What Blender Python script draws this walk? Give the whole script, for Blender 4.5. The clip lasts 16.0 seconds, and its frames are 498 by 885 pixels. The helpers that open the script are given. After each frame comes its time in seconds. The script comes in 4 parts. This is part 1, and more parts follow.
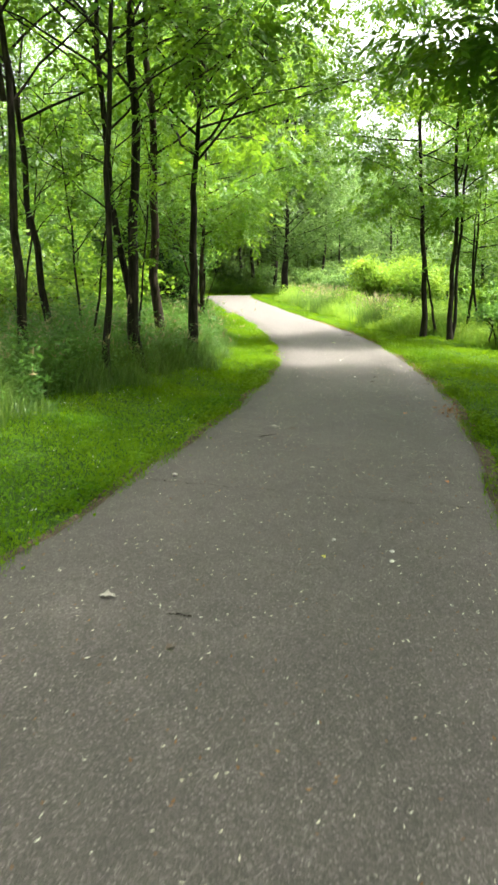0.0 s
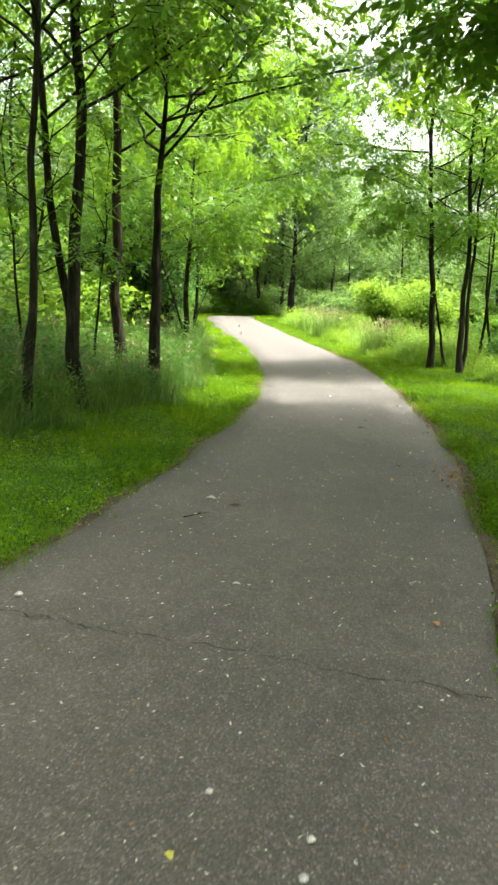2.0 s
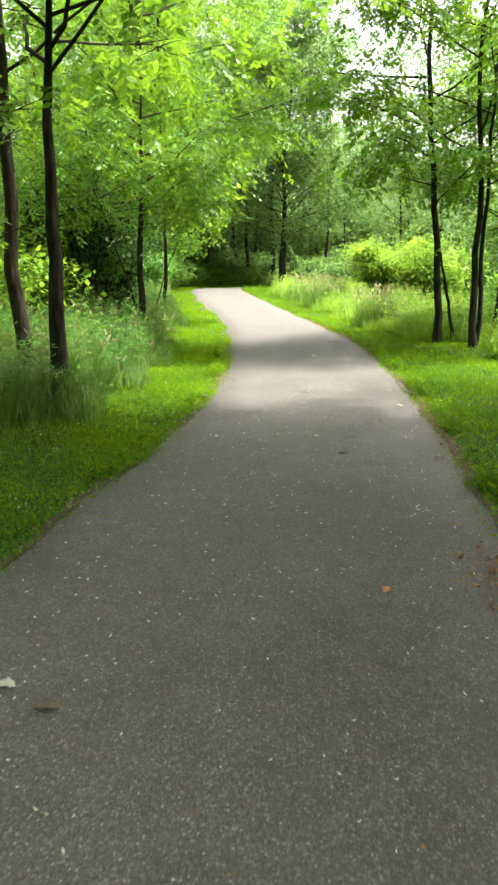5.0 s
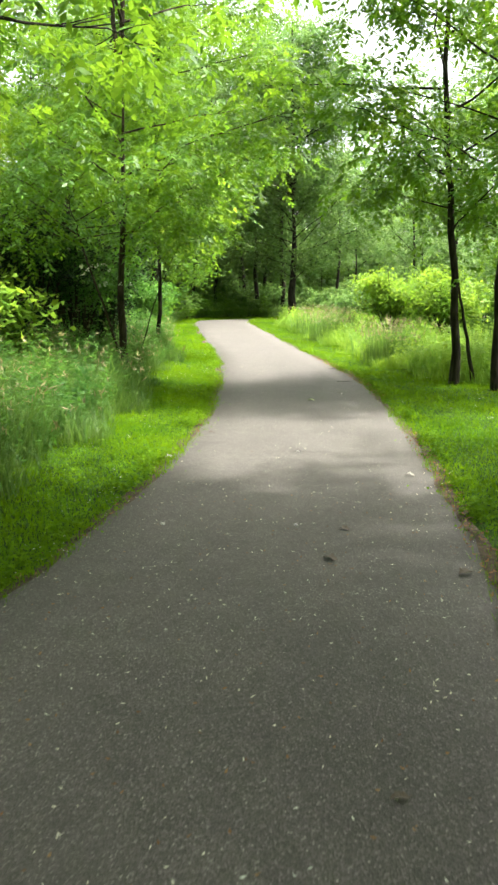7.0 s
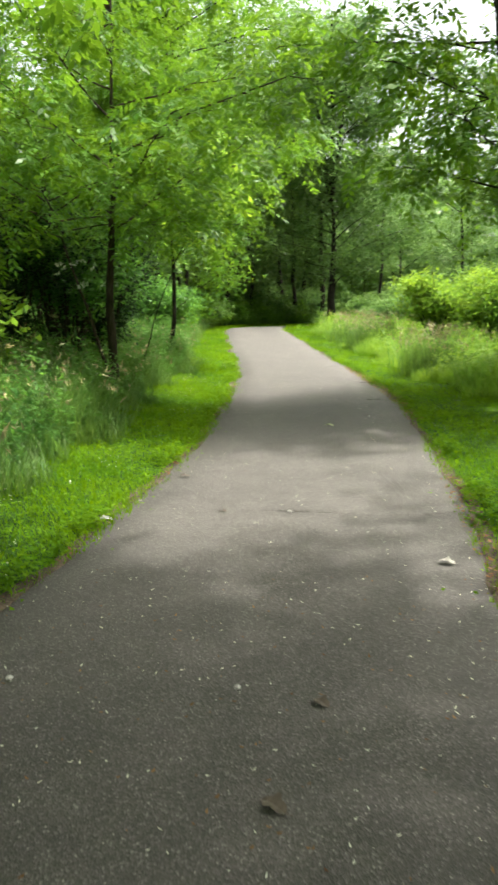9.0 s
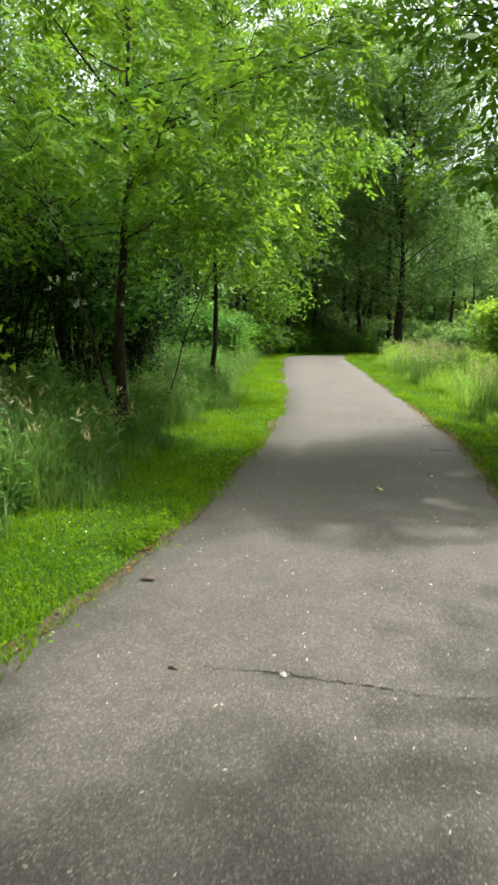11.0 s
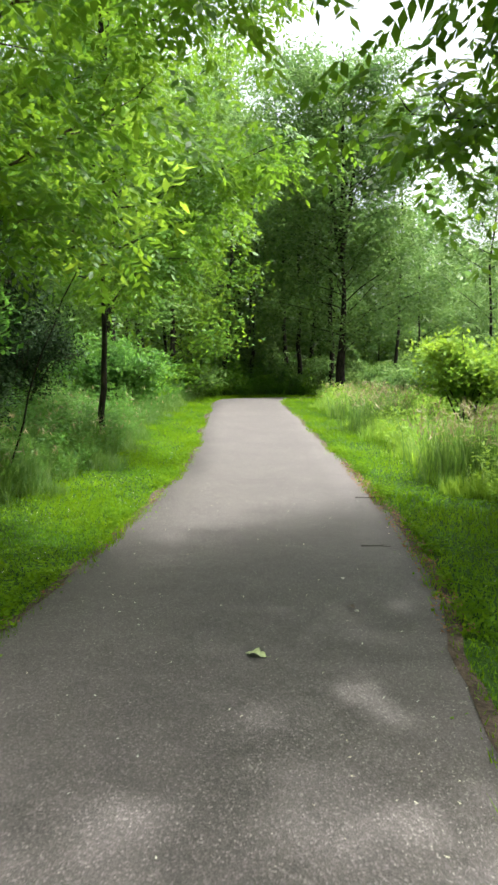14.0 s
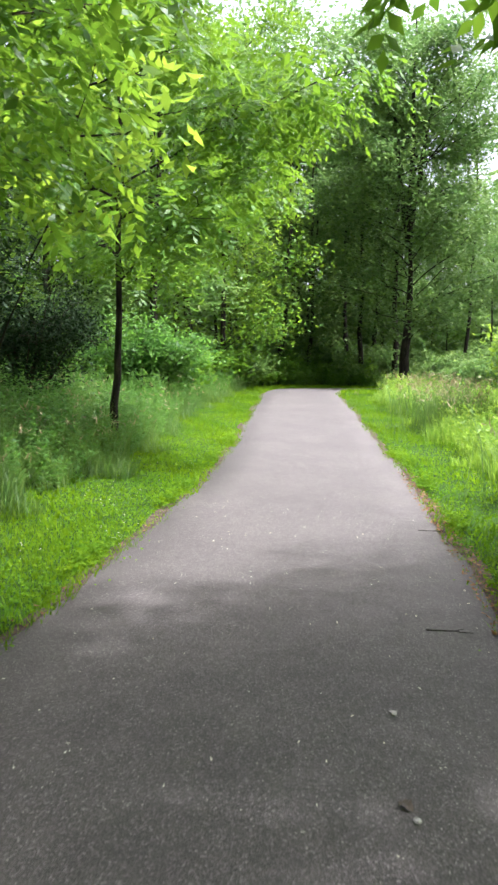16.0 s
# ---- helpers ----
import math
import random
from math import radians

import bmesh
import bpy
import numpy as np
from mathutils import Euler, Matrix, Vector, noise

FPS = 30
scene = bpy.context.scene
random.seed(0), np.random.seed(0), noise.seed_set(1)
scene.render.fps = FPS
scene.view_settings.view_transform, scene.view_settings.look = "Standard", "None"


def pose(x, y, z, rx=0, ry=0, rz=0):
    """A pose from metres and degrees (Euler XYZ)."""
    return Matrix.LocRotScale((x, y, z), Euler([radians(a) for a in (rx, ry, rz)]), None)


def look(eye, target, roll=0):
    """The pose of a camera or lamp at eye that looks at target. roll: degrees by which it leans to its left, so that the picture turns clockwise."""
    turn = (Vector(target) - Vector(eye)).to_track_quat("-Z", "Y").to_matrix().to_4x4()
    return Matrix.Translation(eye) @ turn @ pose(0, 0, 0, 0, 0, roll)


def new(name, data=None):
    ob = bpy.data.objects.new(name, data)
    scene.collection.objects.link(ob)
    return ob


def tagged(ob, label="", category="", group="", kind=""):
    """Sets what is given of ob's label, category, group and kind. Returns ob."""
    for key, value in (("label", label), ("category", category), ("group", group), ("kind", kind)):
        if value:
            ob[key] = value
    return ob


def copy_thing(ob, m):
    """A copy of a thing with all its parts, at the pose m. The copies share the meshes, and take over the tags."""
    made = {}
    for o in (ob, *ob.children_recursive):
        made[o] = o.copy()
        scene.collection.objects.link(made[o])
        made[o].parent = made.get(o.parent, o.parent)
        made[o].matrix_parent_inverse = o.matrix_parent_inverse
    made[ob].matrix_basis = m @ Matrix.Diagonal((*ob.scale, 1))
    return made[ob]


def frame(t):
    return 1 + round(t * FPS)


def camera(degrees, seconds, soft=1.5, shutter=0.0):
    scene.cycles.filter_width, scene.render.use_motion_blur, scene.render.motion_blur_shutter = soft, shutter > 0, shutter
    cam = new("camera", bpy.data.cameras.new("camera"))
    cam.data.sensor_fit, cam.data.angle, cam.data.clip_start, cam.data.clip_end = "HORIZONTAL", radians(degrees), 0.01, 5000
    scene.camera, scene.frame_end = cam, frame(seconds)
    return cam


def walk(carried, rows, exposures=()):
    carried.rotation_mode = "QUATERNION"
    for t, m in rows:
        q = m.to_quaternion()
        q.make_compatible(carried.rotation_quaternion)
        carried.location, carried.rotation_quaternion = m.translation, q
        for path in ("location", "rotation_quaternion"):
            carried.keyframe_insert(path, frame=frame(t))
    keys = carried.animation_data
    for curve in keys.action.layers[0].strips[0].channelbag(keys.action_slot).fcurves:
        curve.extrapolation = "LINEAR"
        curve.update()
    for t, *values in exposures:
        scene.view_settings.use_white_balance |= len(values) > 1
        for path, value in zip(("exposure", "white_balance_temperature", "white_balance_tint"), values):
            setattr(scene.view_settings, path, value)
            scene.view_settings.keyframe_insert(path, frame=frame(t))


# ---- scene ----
# camera: seconds, x, y, z, heading, pitch, lean
ROWS = [
    (0.0, -0.000, 0.000, 1.487, -0.34, -11.76, 0.22),
    (0.5, 0.156, 0.538, 1.522, -0.06, -10.89, 0.53),
    (1.0, 0.290, 1.036, 1.513, 1.17, -11.39, 0.89),
    (1.5, 0.469, 1.576, 1.522, 0.31, -10.74, 1.19),
    (2.0, 0.628, 2.098, 1.512, 0.46, -10.29, 1.68),
    (2.5, 0.759, 2.650, 1.508, 1.12, -10.61, 1.05),
    (3.0, 0.876, 3.192, 1.493, 1.09, -12.08, 0.52),
    (3.5, 0.964, 3.759, 1.506, 0.85, -12.14, 0.19),
    (4.0, 1.073, 4.302, 1.493, 0.48, -13.16, -0.42),
    (6.5, 1.497, 6.582, 1.517, 1.57, -10.55, -0.86),
    (7.0, 1.610, 7.102, 1.517, 1.88, -10.19, -0.48),
    (7.5, 1.727, 7.692, 1.491, 2.47, -9.92, -0.63),
    (8.0, 1.855, 8.288, 1.478, 2.92, -10.19, -0.69),
    (8.5, 1.969, 8.863, 1.467, 2.87, -9.37, -0.02),
    (9.0, 2.077, 9.420, 1.461, 5.38, -9.62, -0.89),
    (9.2, 2.104, 9.641, 1.468, 8.11, -9.64, -1.27),
    (11.5, 2.311, 12.280, 1.462, 10.33, -6.20, 0.23),
    (12.0, 2.349, 12.844, 1.503, 9.42, -5.04, 0.46),
    (12.5, 2.390, 13.397, 1.477, 8.79, -5.73, 0.33),
    (13.0, 2.475, 13.931, 1.498, 7.96, -5.61, 0.21),
    (13.5, 2.563, 14.478, 1.502, 7.58, -3.88, -0.39),
    (14.0, 2.613, 15.066, 1.503, 6.63, -4.57, 0.13),
    (14.5, 2.632, 15.665, 1.503, 8.21, -5.46, 0.03),
    (15.0, 2.638, 16.257, 1.501, 7.71, -5.15, 0.75),
    (15.5, 2.644, 16.840, 1.506, 10.58, -5.37, 0.85),
    (16.0, 2.645, 17.420, 1.520, 11.22, -5.49, 1.05),
]
cam = camera(36.17, 16.0, soft=2.7, shutter=0.3)
walk(cam, [(t, pose(x, y, z, 90 + pitch, 0, head) @ pose(0, 0, 0, 0, 0, lean)) for t, x, y, z, head, pitch, lean in ROWS],
     exposures=[(0, 2.65, 6800, 8), (4, 2.58, 6850, 6), (7, 2.4, 6750, 6), (9, 1.95, 6750, 5), (12, 1.65, 6550, 6), (14, 1.87, 6350, 11), (16, 2.05, 6000, 20)])

# ---- light: hazy sun, high, ahead and to the right ----
SUN_EL, SUN_AZ = 64.0, 80.0          # azimuth measured from +y towards +x
world = bpy.data.worlds.new("sky")
scene.world = world
world.use_nodes = True
wn = world.node_tree.nodes
sky = wn.new("ShaderNodeTexSky")
sky.sky_type = "NISHITA"
sky.sun_disc = False
sky.sun_elevation, sky.sun_rotation = radians(SUN_EL), radians(SUN_AZ)
sky.air_density, sky.dust_density, sky.ozone_density = 1.0, 8.0, 0.5
haze = wn.new("ShaderNodeHueSaturation")
haze.inputs["Saturation"].default_value = 0.35
world.node_tree.links.new(sky.outputs[0], haze.inputs["Color"])
world.node_tree.links.new(haze.outputs[0], wn["Background"].inputs[0])
wn["Background"].inputs[1].default_value = 0.15
sun = new("sun", bpy.data.lights.new("sun", "SUN"))
sun.data.energy, sun.data.angle, sun.data.color = 2.3, radians(1.6), (1.0, 0.975, 0.94)
sun_dir = Vector((math.sin(radians(SUN_AZ)) * math.cos(radians(SUN_EL)), math.cos(radians(SUN_AZ)) * math.cos(radians(SUN_EL)), math.sin(radians(SUN_EL))))
sun.matrix_world = look(Vector((0, 20, 0)) + sun_dir * 60, (0, 20, 0))

# ---- materials ----


def material(name):
    m = bpy.data.materials.new(name)
    m.use_nodes = True
    return m, m.node_tree.nodes, m.node_tree.links, m.node_tree.nodes["Principled BSDF"]


def ramp(nodes, stops):
    r = nodes.new("ShaderNodeValToRGB")
    e = r.color_ramp.elements
    e[0].position, e[0].color = stops[0][0], (*stops[0][1], 1)
    e[1].position, e[1].color = stops[-1][0], (*stops[-1][1], 1)
    for p, c in stops[1:-1]:
        k = e.new(p)
        k.color = (*c, 1)
    return r


def noise_tex(nodes, links, scale, detail=4.0, stretch=None):
    n = nodes.new("ShaderNodeTexNoise")
    n.inputs["Scale"].default_value, n.inputs["Detail"].default_value = scale, detail
    co = nodes.new("ShaderNodeTexCoord")
    if stretch:
        mp = nodes.new("ShaderNodeMapping")
        mp.inputs["Scale"].default_value = stretch
        links.new(co.outputs["Object"], mp.inputs[0])
        links.new(mp.outputs[0], n.inputs["Vector"])
    else:
        links.new(co.outputs["Object"], n.inputs["Vector"])
    return n


def mix_rgb(nodes, links, kind, fac, a, b):
    m = nodes.new("ShaderNodeMix")
    m.data_type, m.blend_type = "RGBA", kind
    for slot, v in ((0, fac), (6, a), (7, b)):
        if isinstance(v, (int, float)):
            m.inputs[slot].default_value = v
        elif isinstance(v, tuple):
            m.inputs[slot].default_value = (*v, 1)
        else:
            links.new(v, m.inputs[slot])
    return m.outputs[2]


def leaf_material(name, dark, mid, light, through_col, share=0.45, rough=0.45):
    """Leaves: each one its own green, light shining through."""
    m, nodes, links, b = material(name)
    geo = nodes.new("ShaderNodeNewGeometry")
    r = ramp(nodes, [(0.0, dark), (0.5, mid), (1.0, light)])
    links.new(geo.outputs["Random Per Island"], r.inputs[0])
    big = noise_tex(nodes, links, 0.9, 2.0)
    tone = ramp(nodes, [(0.3, (0.72, 0.8, 0.8)), (0.7, (1.25, 1.12, 0.9))])
    links.new(big.outputs[0], tone.inputs[0])
    col = mix_rgb(nodes, links, "MULTIPLY", 1.0, r.outputs[0], tone.outputs[0])
    links.new(col, b.inputs["Base Color"])
    b.inputs["Roughness"].default_value = rough
    b.inputs["Specular IOR Level"].default_value = 0.2 if rough < 0.6 else 0.08
    tr = nodes.new("ShaderNodeBsdfTranslucent")
    tcol = mix_rgb(nodes, links, "MULTIPLY", 1.0, tone.outputs[0], through_col)
    links.new(tcol, tr.inputs[0])
    mx = nodes.new("ShaderNodeMixShader")
    mx.inputs[0].default_value = share
    links.new(b.outputs[0], mx.inputs[1])
    links.new(tr.outputs[0], mx.inputs[2])
    links.new(mx.outputs[0], nodes["Material Output"].inputs[0])
    return m


LEAF = leaf_material("leaf_green", (0.035, 0.105, 0.012), (0.062, 0.16, 0.018), (0.105, 0.225, 0.024), (0.235, 0.43, 0.03), 0.35)
LEAF_DARK = leaf_material("leaf_deep_green", (0.03, 0.085, 0.018), (0.05, 0.13, 0.025), (0.075, 0.17, 0.03), (0.16, 0.36, 0.05), 0.4)
LEAF_YELLOW = leaf_material("leaf_yellow_green", (0.07, 0.16, 0.015), (0.11, 0.22, 0.02), (0.16, 0.28, 0.03), (0.33, 0.52, 0.05), 0.42)
# paler leaf copy: the lit look of distant crowns put into the colour
LEAF_FAR = leaf_material("leaf_far_lit_green", (0.072, 0.14, 0.03), (0.105, 0.19, 0.04), (0.155, 0.25, 0.05), (0.18, 0.34, 0.10), 0.33)
LAWN = leaf_material("lawn_blade", (0.03, 0.09, 0.004), (0.058, 0.145, 0.005), (0.11, 0.20, 0.008), (0.21, 0.38, 0.006), 0.4, 0.7)
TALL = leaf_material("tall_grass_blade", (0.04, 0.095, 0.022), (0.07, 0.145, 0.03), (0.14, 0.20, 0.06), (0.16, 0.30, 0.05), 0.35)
# lit copy of the tall grass: sunshine put into a brighter blade colour
TALL_SUNNY = leaf_material("sunlit_meadow_blade", (0.07, 0.16, 0.02), (0.11, 0.22, 0.03), (0.17, 0.27, 0.045), (0.30, 0.50, 0.05), 0.45)
SEED = leaf_material("seed_head", (0.20, 0.18, 0.09), (0.27, 0.24, 0.13), (0.34, 0.31, 0.19), (0.25, 0.24, 0.12), 0.3)
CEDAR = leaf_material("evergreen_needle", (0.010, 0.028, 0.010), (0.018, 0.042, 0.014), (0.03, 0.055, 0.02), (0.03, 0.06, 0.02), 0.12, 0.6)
DRY = leaf_material("dry_leaf", (0.10, 0.05, 0.025), (0.18, 0.10, 0.05), (0.28, 0.17, 0.09), (0.2, 0.1, 0.04), 0.15, 0.7)
PETAL = leaf_material("white_petal", (0.6, 0.6, 0.52), (0.7, 0.7, 0.62), (0.8, 0.8, 0.74), (0.5, 0.5, 0.42), 0.3, 0.6)


def bark_material(name, a, b_col, c):
    m, nodes, links, b = material(name)
    n = noise_tex(nodes, links, 9.0, 8.0, (3.0, 3.0, 0.45))
    r = ramp(nodes, [(0.3, a), (0.52, b_col), (0.75, c)])
    links.new(n.outputs[0], r.inputs[0])
    patch = noise_tex(nodes, links, 1.6, 3.0)
    pr = ramp(nodes, [(0.35, (0.7, 0.75, 0.65)), (0.7, (1.2, 1.15, 1.1))])
    links.new(patch.outputs[0], pr.inputs[0])
    links.new(mix_rgb(nodes, links, "MULTIPLY", 1.0, r.outputs[0], pr.outputs[0]), b.inputs["Base Color"])
    b.inputs["Roughness"].default_value = 0.92
    b.inputs["Specular IOR Level"].default_value = 0.15
    bump = nodes.new("ShaderNodeBump")
    bump.inputs["Strength"].default_value, bump.inputs["Distance"].default_value = 0.9, 0.02
    links.new(n.outputs[0], bump.inputs["Height"])
    links.new(bump.outputs[0], b.inputs["Normal"])
    return m


BARK = bark_material("bark_dark", (0.011, 0.009, 0.007), (0.025, 0.020, 0.016), (0.055, 0.046, 0.038))
BARK_BROWN = bark_material("bark_brown", (0.02, 0.015, 0.011), (0.045, 0.033, 0.025), (0.08, 0.062, 0.048))


def asphalt_material():
    m, nodes, links, b = material("asphalt")
    co = nodes.new("ShaderNodeTexCoord")
    stone = nodes.new("ShaderNodeTexVoronoi")
    stone.inputs["Scale"].default_value = 150
    links.new(co.outputs["Object"], stone.inputs["Vector"])
    sep = nodes.new("ShaderNodeSeparateColor")
    links.new(stone.outputs["Color"], sep.inputs[0])
    grain = ramp(nodes, [(0.0, (0.046, 0.041, 0.037)), (0.55, (0.070, 0.063, 0.058)), (0.9, (0.098, 0.088, 0.082)), (0.97, (0.17, 0.155, 0.145))])
    links.new(sep.outputs[0], grain.inputs[0])
    fine = noise_tex(nodes, links, 260, 3.0)
    fr = ramp(nodes, [(0.35, (0.62, 0.62, 0.62)), (0.68, (1.3, 1.3, 1.3))])
    links.new(fine.outputs[0], fr.inputs[0])
    col = mix_rgb(nodes, links, "MULTIPLY", 0.8, grain.outputs[0], fr.outputs[0])
    chips = nodes.new("ShaderNodeTexVoronoi")
    chips.inputs["Scale"].default_value = 55
    links.new(co.outputs["Object"], chips.inputs["Vector"])
    near = nodes.new("ShaderNodeMath")
    near.operation, near.inputs[1].default_value = "LESS_THAN", 0.2
    links.new(chips.outputs["Distance"], near.inputs[0])
    csep = nodes.new("ShaderNodeSeparateColor")
    links.new(chips.outputs["Color"], csep.inputs[0])
    pick = nodes.new("ShaderNodeMath")
    pick.operation, pick.inputs[1].default_value = "GREATER_THAN", 0.88
    links.new(csep.outputs[1], pick.inputs[0])
    both = nodes.new("ShaderNodeMath")
    both.operation = "MULTIPLY"
    links.new(near.outputs[0], both.inputs[0])
    links.new(pick.outputs[0], both.inputs[1])
    col = mix_rgb(nodes, links, "MIX", both.outputs[0], col, (0.27, 0.25, 0.225))
    stain = noise_tex(nodes, links, 0.8, 5.0)
    sr = ramp(nodes, [(0.3, (0.84, 0.83, 0.82)), (0.7, (1.12, 1.11, 1.09))])
    links.new(stain.outputs[0], sr.inputs[0])
    col = mix_rgb(nodes, links, "MULTIPLY", 1.0, col, sr.outputs[0])
    blot = noise_tex(nodes, links, 6.0, 4.0)
    br = ramp(nodes, [(0.35, (0.9, 0.9, 0.9)), (0.65, (1.08, 1.08, 1.08))])
    links.new(blot.outputs[0], br.inputs[0])
    col = mix_rgb(nodes, links, "MULTIPLY", 1.0, col, br.outputs[0])
    links.new(col, b.inputs["Base Color"])
    b.inputs["Roughness"].default_value = 0.82
    bump = nodes.new("ShaderNodeBump")
    bump.inputs["Strength"].default_value, bump.inputs["Distance"].default_value = 0.55, 0.005
    links.new(stone.outputs["Distance"], bump.inputs["Height"])
    links.new(bump.outputs[0], b.inputs["Normal"])
    return m


def soil_material(name, stops, scale):
    m, nodes, links, b = material(name)
    n = noise_tex(nodes, links, scale, 7.0)
    r = ramp(nodes, stops)
    links.new(n.outputs[0], r.inputs[0])
    f = noise_tex(nodes, links, 40, 4.0)
    fr = ramp(nodes, [(0.3, (0.6, 0.6, 0.6)), (0.7, (1.3, 1.3, 1.3))])
    links.new(f.outputs[0], fr.inputs[0])
    links.new(mix_rgb(nodes, links, "MULTIPLY", 1.0, r.outputs[0], fr.outputs[0]), b.inputs["Base Color"])
    b.inputs["Roughness"].default_value = 0.95
    b.inputs["Specular IOR Level"].default_value = 0.1
    bump = nodes.new("ShaderNodeBump")
    bump.inputs["Strength"].default_value, bump.inputs["Distance"].default_value = 0.8, 0.03
    links.new(f.outputs[0], bump.inputs["Height"])
    links.new(bump.outputs[0], b.inputs["Normal"])
    return m


ASPHALT = asphalt_material()
TURF = soil_material("turf", [(0.3, (0.020, 0.050, 0.006)), (0.6, (0.032, 0.075, 0.008)), (0.8, (0.045, 0.065, 0.015))], 2.5)
DIRT = soil_material("edge_dirt", [(0.3, (0.045, 0.035, 0.025)), (0.6, (0.09, 0.068, 0.05)), (0.8, (0.13, 0.10, 0.075))], 9.0)
CRACK = soil_material("crack_dark", [(0.3, (0.022, 0.019, 0.016)), (0.7, (0.06, 0.052, 0.045))], 20.0)
STONE = soil_material("pale_stone", [(0.3, (0.38, 0.36, 0.33)), (0.7, (0.55, 0.53, 0.5))], 30.0)

# ---- mesh helpers ----
rng = np.random.default_rng(7)


def np_mesh(name, V, quads=None, tris=None, mats=(), smooth=False):
    me = bpy.data.meshes.new(name)
    V = np.asarray(V, np.float32)
    q = np.zeros((0, 4), np.int32) if quads is None else np.asarray(quads, np.int32)
    t = np.zeros((0, 3), np.int32) if tris is None else np.asarray(tris, np.int32)
    me.vertices.add(len(V))
    me.vertices.foreach_set("co", V.ravel())
    me.loops.add(q.size + t.size)
    me.loops.foreach_set("vertex_index", np.concatenate([q.ravel(), t.ravel()]))
    me.polygons.add(len(q) + len(t))
    sizes = np.concatenate([np.full(len(q), 4), np.full(len(t), 3)]).astype(np.int32)
    starts = np.concatenate([[0], np.cumsum(sizes)[:-1]]).astype(np.int32)
    me.polygons.foreach_set("loop_start", starts)
    if smooth:
        me.polygons.foreach_set("use_smooth", np.ones(len(sizes), bool))
    me.update(calc_edges=True)
    for m in mats:
        me.materials.append(m)
    return me


def tube(points, radii, sides=7):
    P = np.asarray(points, float)
    d = np.gradient(P, axis=0)
    d /= np.linalg.norm(d, axis=1)[:, None] + 1e-9
    ref = np.where(np.abs(d[:, 2:3]) > 0.9, np.array([[1.0, 0, 0]]), np.array([[0, 0, 1.0]]))
    u = np.cross(d, ref)
    u /= np.linalg.norm(u, axis=1)[:, None] + 1e-9
    v = np.cross(d, u)
    a = np.arange(sides) * 2 * np.pi / sides
    ring = u[:, None] * np.cos(a)[None, :, None] + v[:, None] * np.sin(a)[None, :, None]
    V = (P[:, None] + ring * np.asarray(radii)[:, None, None]).reshape(-1, 3)
    k = len(P)
    i, j = np.meshgrid(np.arange(k - 1), np.arange(sides), indexing="ij")
    j2 = (j + 1) % sides
    Q = np.stack([i * sides + j, i * sides + j2, (i + 1) * sides + j2, (i + 1) * sides + j], -1).reshape(-1, 4)
    return V, Q


def join(pieces):
    Vs, Qs, n = [], [], 0
    for V, Q in pieces:
        Vs.append(V)
        Qs.append(Q + n)
        n += len(V)
    return np.concatenate(Vs), np.concatenate(Qs)


def leaf_quads(C, length, width, tilt=0.5, droop=0.25, r=rng):
    """One folded four-cornered leaf at each centre."""
    n = len(C)
    az = r.uniform(0, 2 * np.pi, n)
    pitch = r.normal(-droop, tilt, n)
    f = np.stack([np.cos(az) * np.cos(pitch), np.sin(az) * np.cos(pitch), np.sin(pitch)], 1)
    s = np.stack([-np.sin(az), np.cos(az), np.zeros(n)], 1)
    up = np.cross(f, s) * -1
    roll = r.normal(0, tilt, n)
    side = s * np.cos(roll)[:, None] + up * np.sin(roll)[:, None]
    nor = np.cross(side, f)
    k = r.uniform(0.65, 1.25, n)[:, None]
    L, W = length * k, width * k
    a = C - f * L * 0.5
    b = C + side * W * 0.5 + nor * W * 0.18 - f * L * 0.06
    c = C + f * L * 0.5 - nor * L * 0.12
    d = C - side * W * 0.5 + nor * W * 0.18 - f * L * 0.06
    V = np.stack([a, b, c, d], 1).reshape(-1, 3)
    return V, np.arange(n * 4).reshape(n, 4)


def compound_leaves(C, out, length, leaflet, width, r=rng):
    """Drooping feathered leaves: four pairs of leaflets and one at the tip, on a stalk that points outward."""
    n = len(C)
    az = np.arctan2(out[:, 1], out[:, 0]) + r.normal(0, 0.7, n)
    pitch = r.normal(-0.35, 0.35, n)
    f = np.stack([np.cos(az) * np.cos(pitch), np.sin(az) * np.cos(pitch), np.sin(pitch)], 1)
    s = np.stack([-np.sin(az), np.cos(az), r.normal(0, 0.25, n)], 1)
    s /= np.linalg.norm(s, axis=1)[:, None]
    k = r.uniform(0.7, 1.25, n)[:, None]
    V = []
    for i in range(9):
        t = (i // 2 + 1) / 4.5
        sg = 0 if i == 8 else (1, -1)[i % 2]
        base = C + f * (length * min(1, t) * k)
        base[:, 2] -= 0.22 * length * t * t
        d = f * (0.45 if sg else 1.0) + s * sg * 0.9 + r.normal(0, 0.16, (n, 3))
        d[:, 2] -= 0.35
        d /= np.linalg.norm(d, axis=1)[:, None]
        w = np.cross(d, np.cross(f, s) + r.normal(0, 0.3, (n, 3)))
        w /= np.linalg.norm(w, axis=1)[:, None] + 1e-9
        L = leaflet * k * r.uniform(0.75, 1.2, (n, 1))
        W = width * k * 0.5
        mid = base + d * L * 0.45
        V.append(np.stack([base, mid + w * W, base + d * L, mid - w * W], 1))
    V = np.concatenate(V).reshape(-1, 3)
    return V, np.arange(len(V)).reshape(-1, 4)


def part(name, me, parent, label=""):
    ob = new(name, me)
    ob.parent = parent
    if label:
        ob["label"] = label
    return ob


def thing(name, x, y, z, label, category, group=""):
    ob = new(name)
    ob.location = (x, y, z)
    ob.empty_display_size = 0.3
    return tagged(ob, label, category, group)


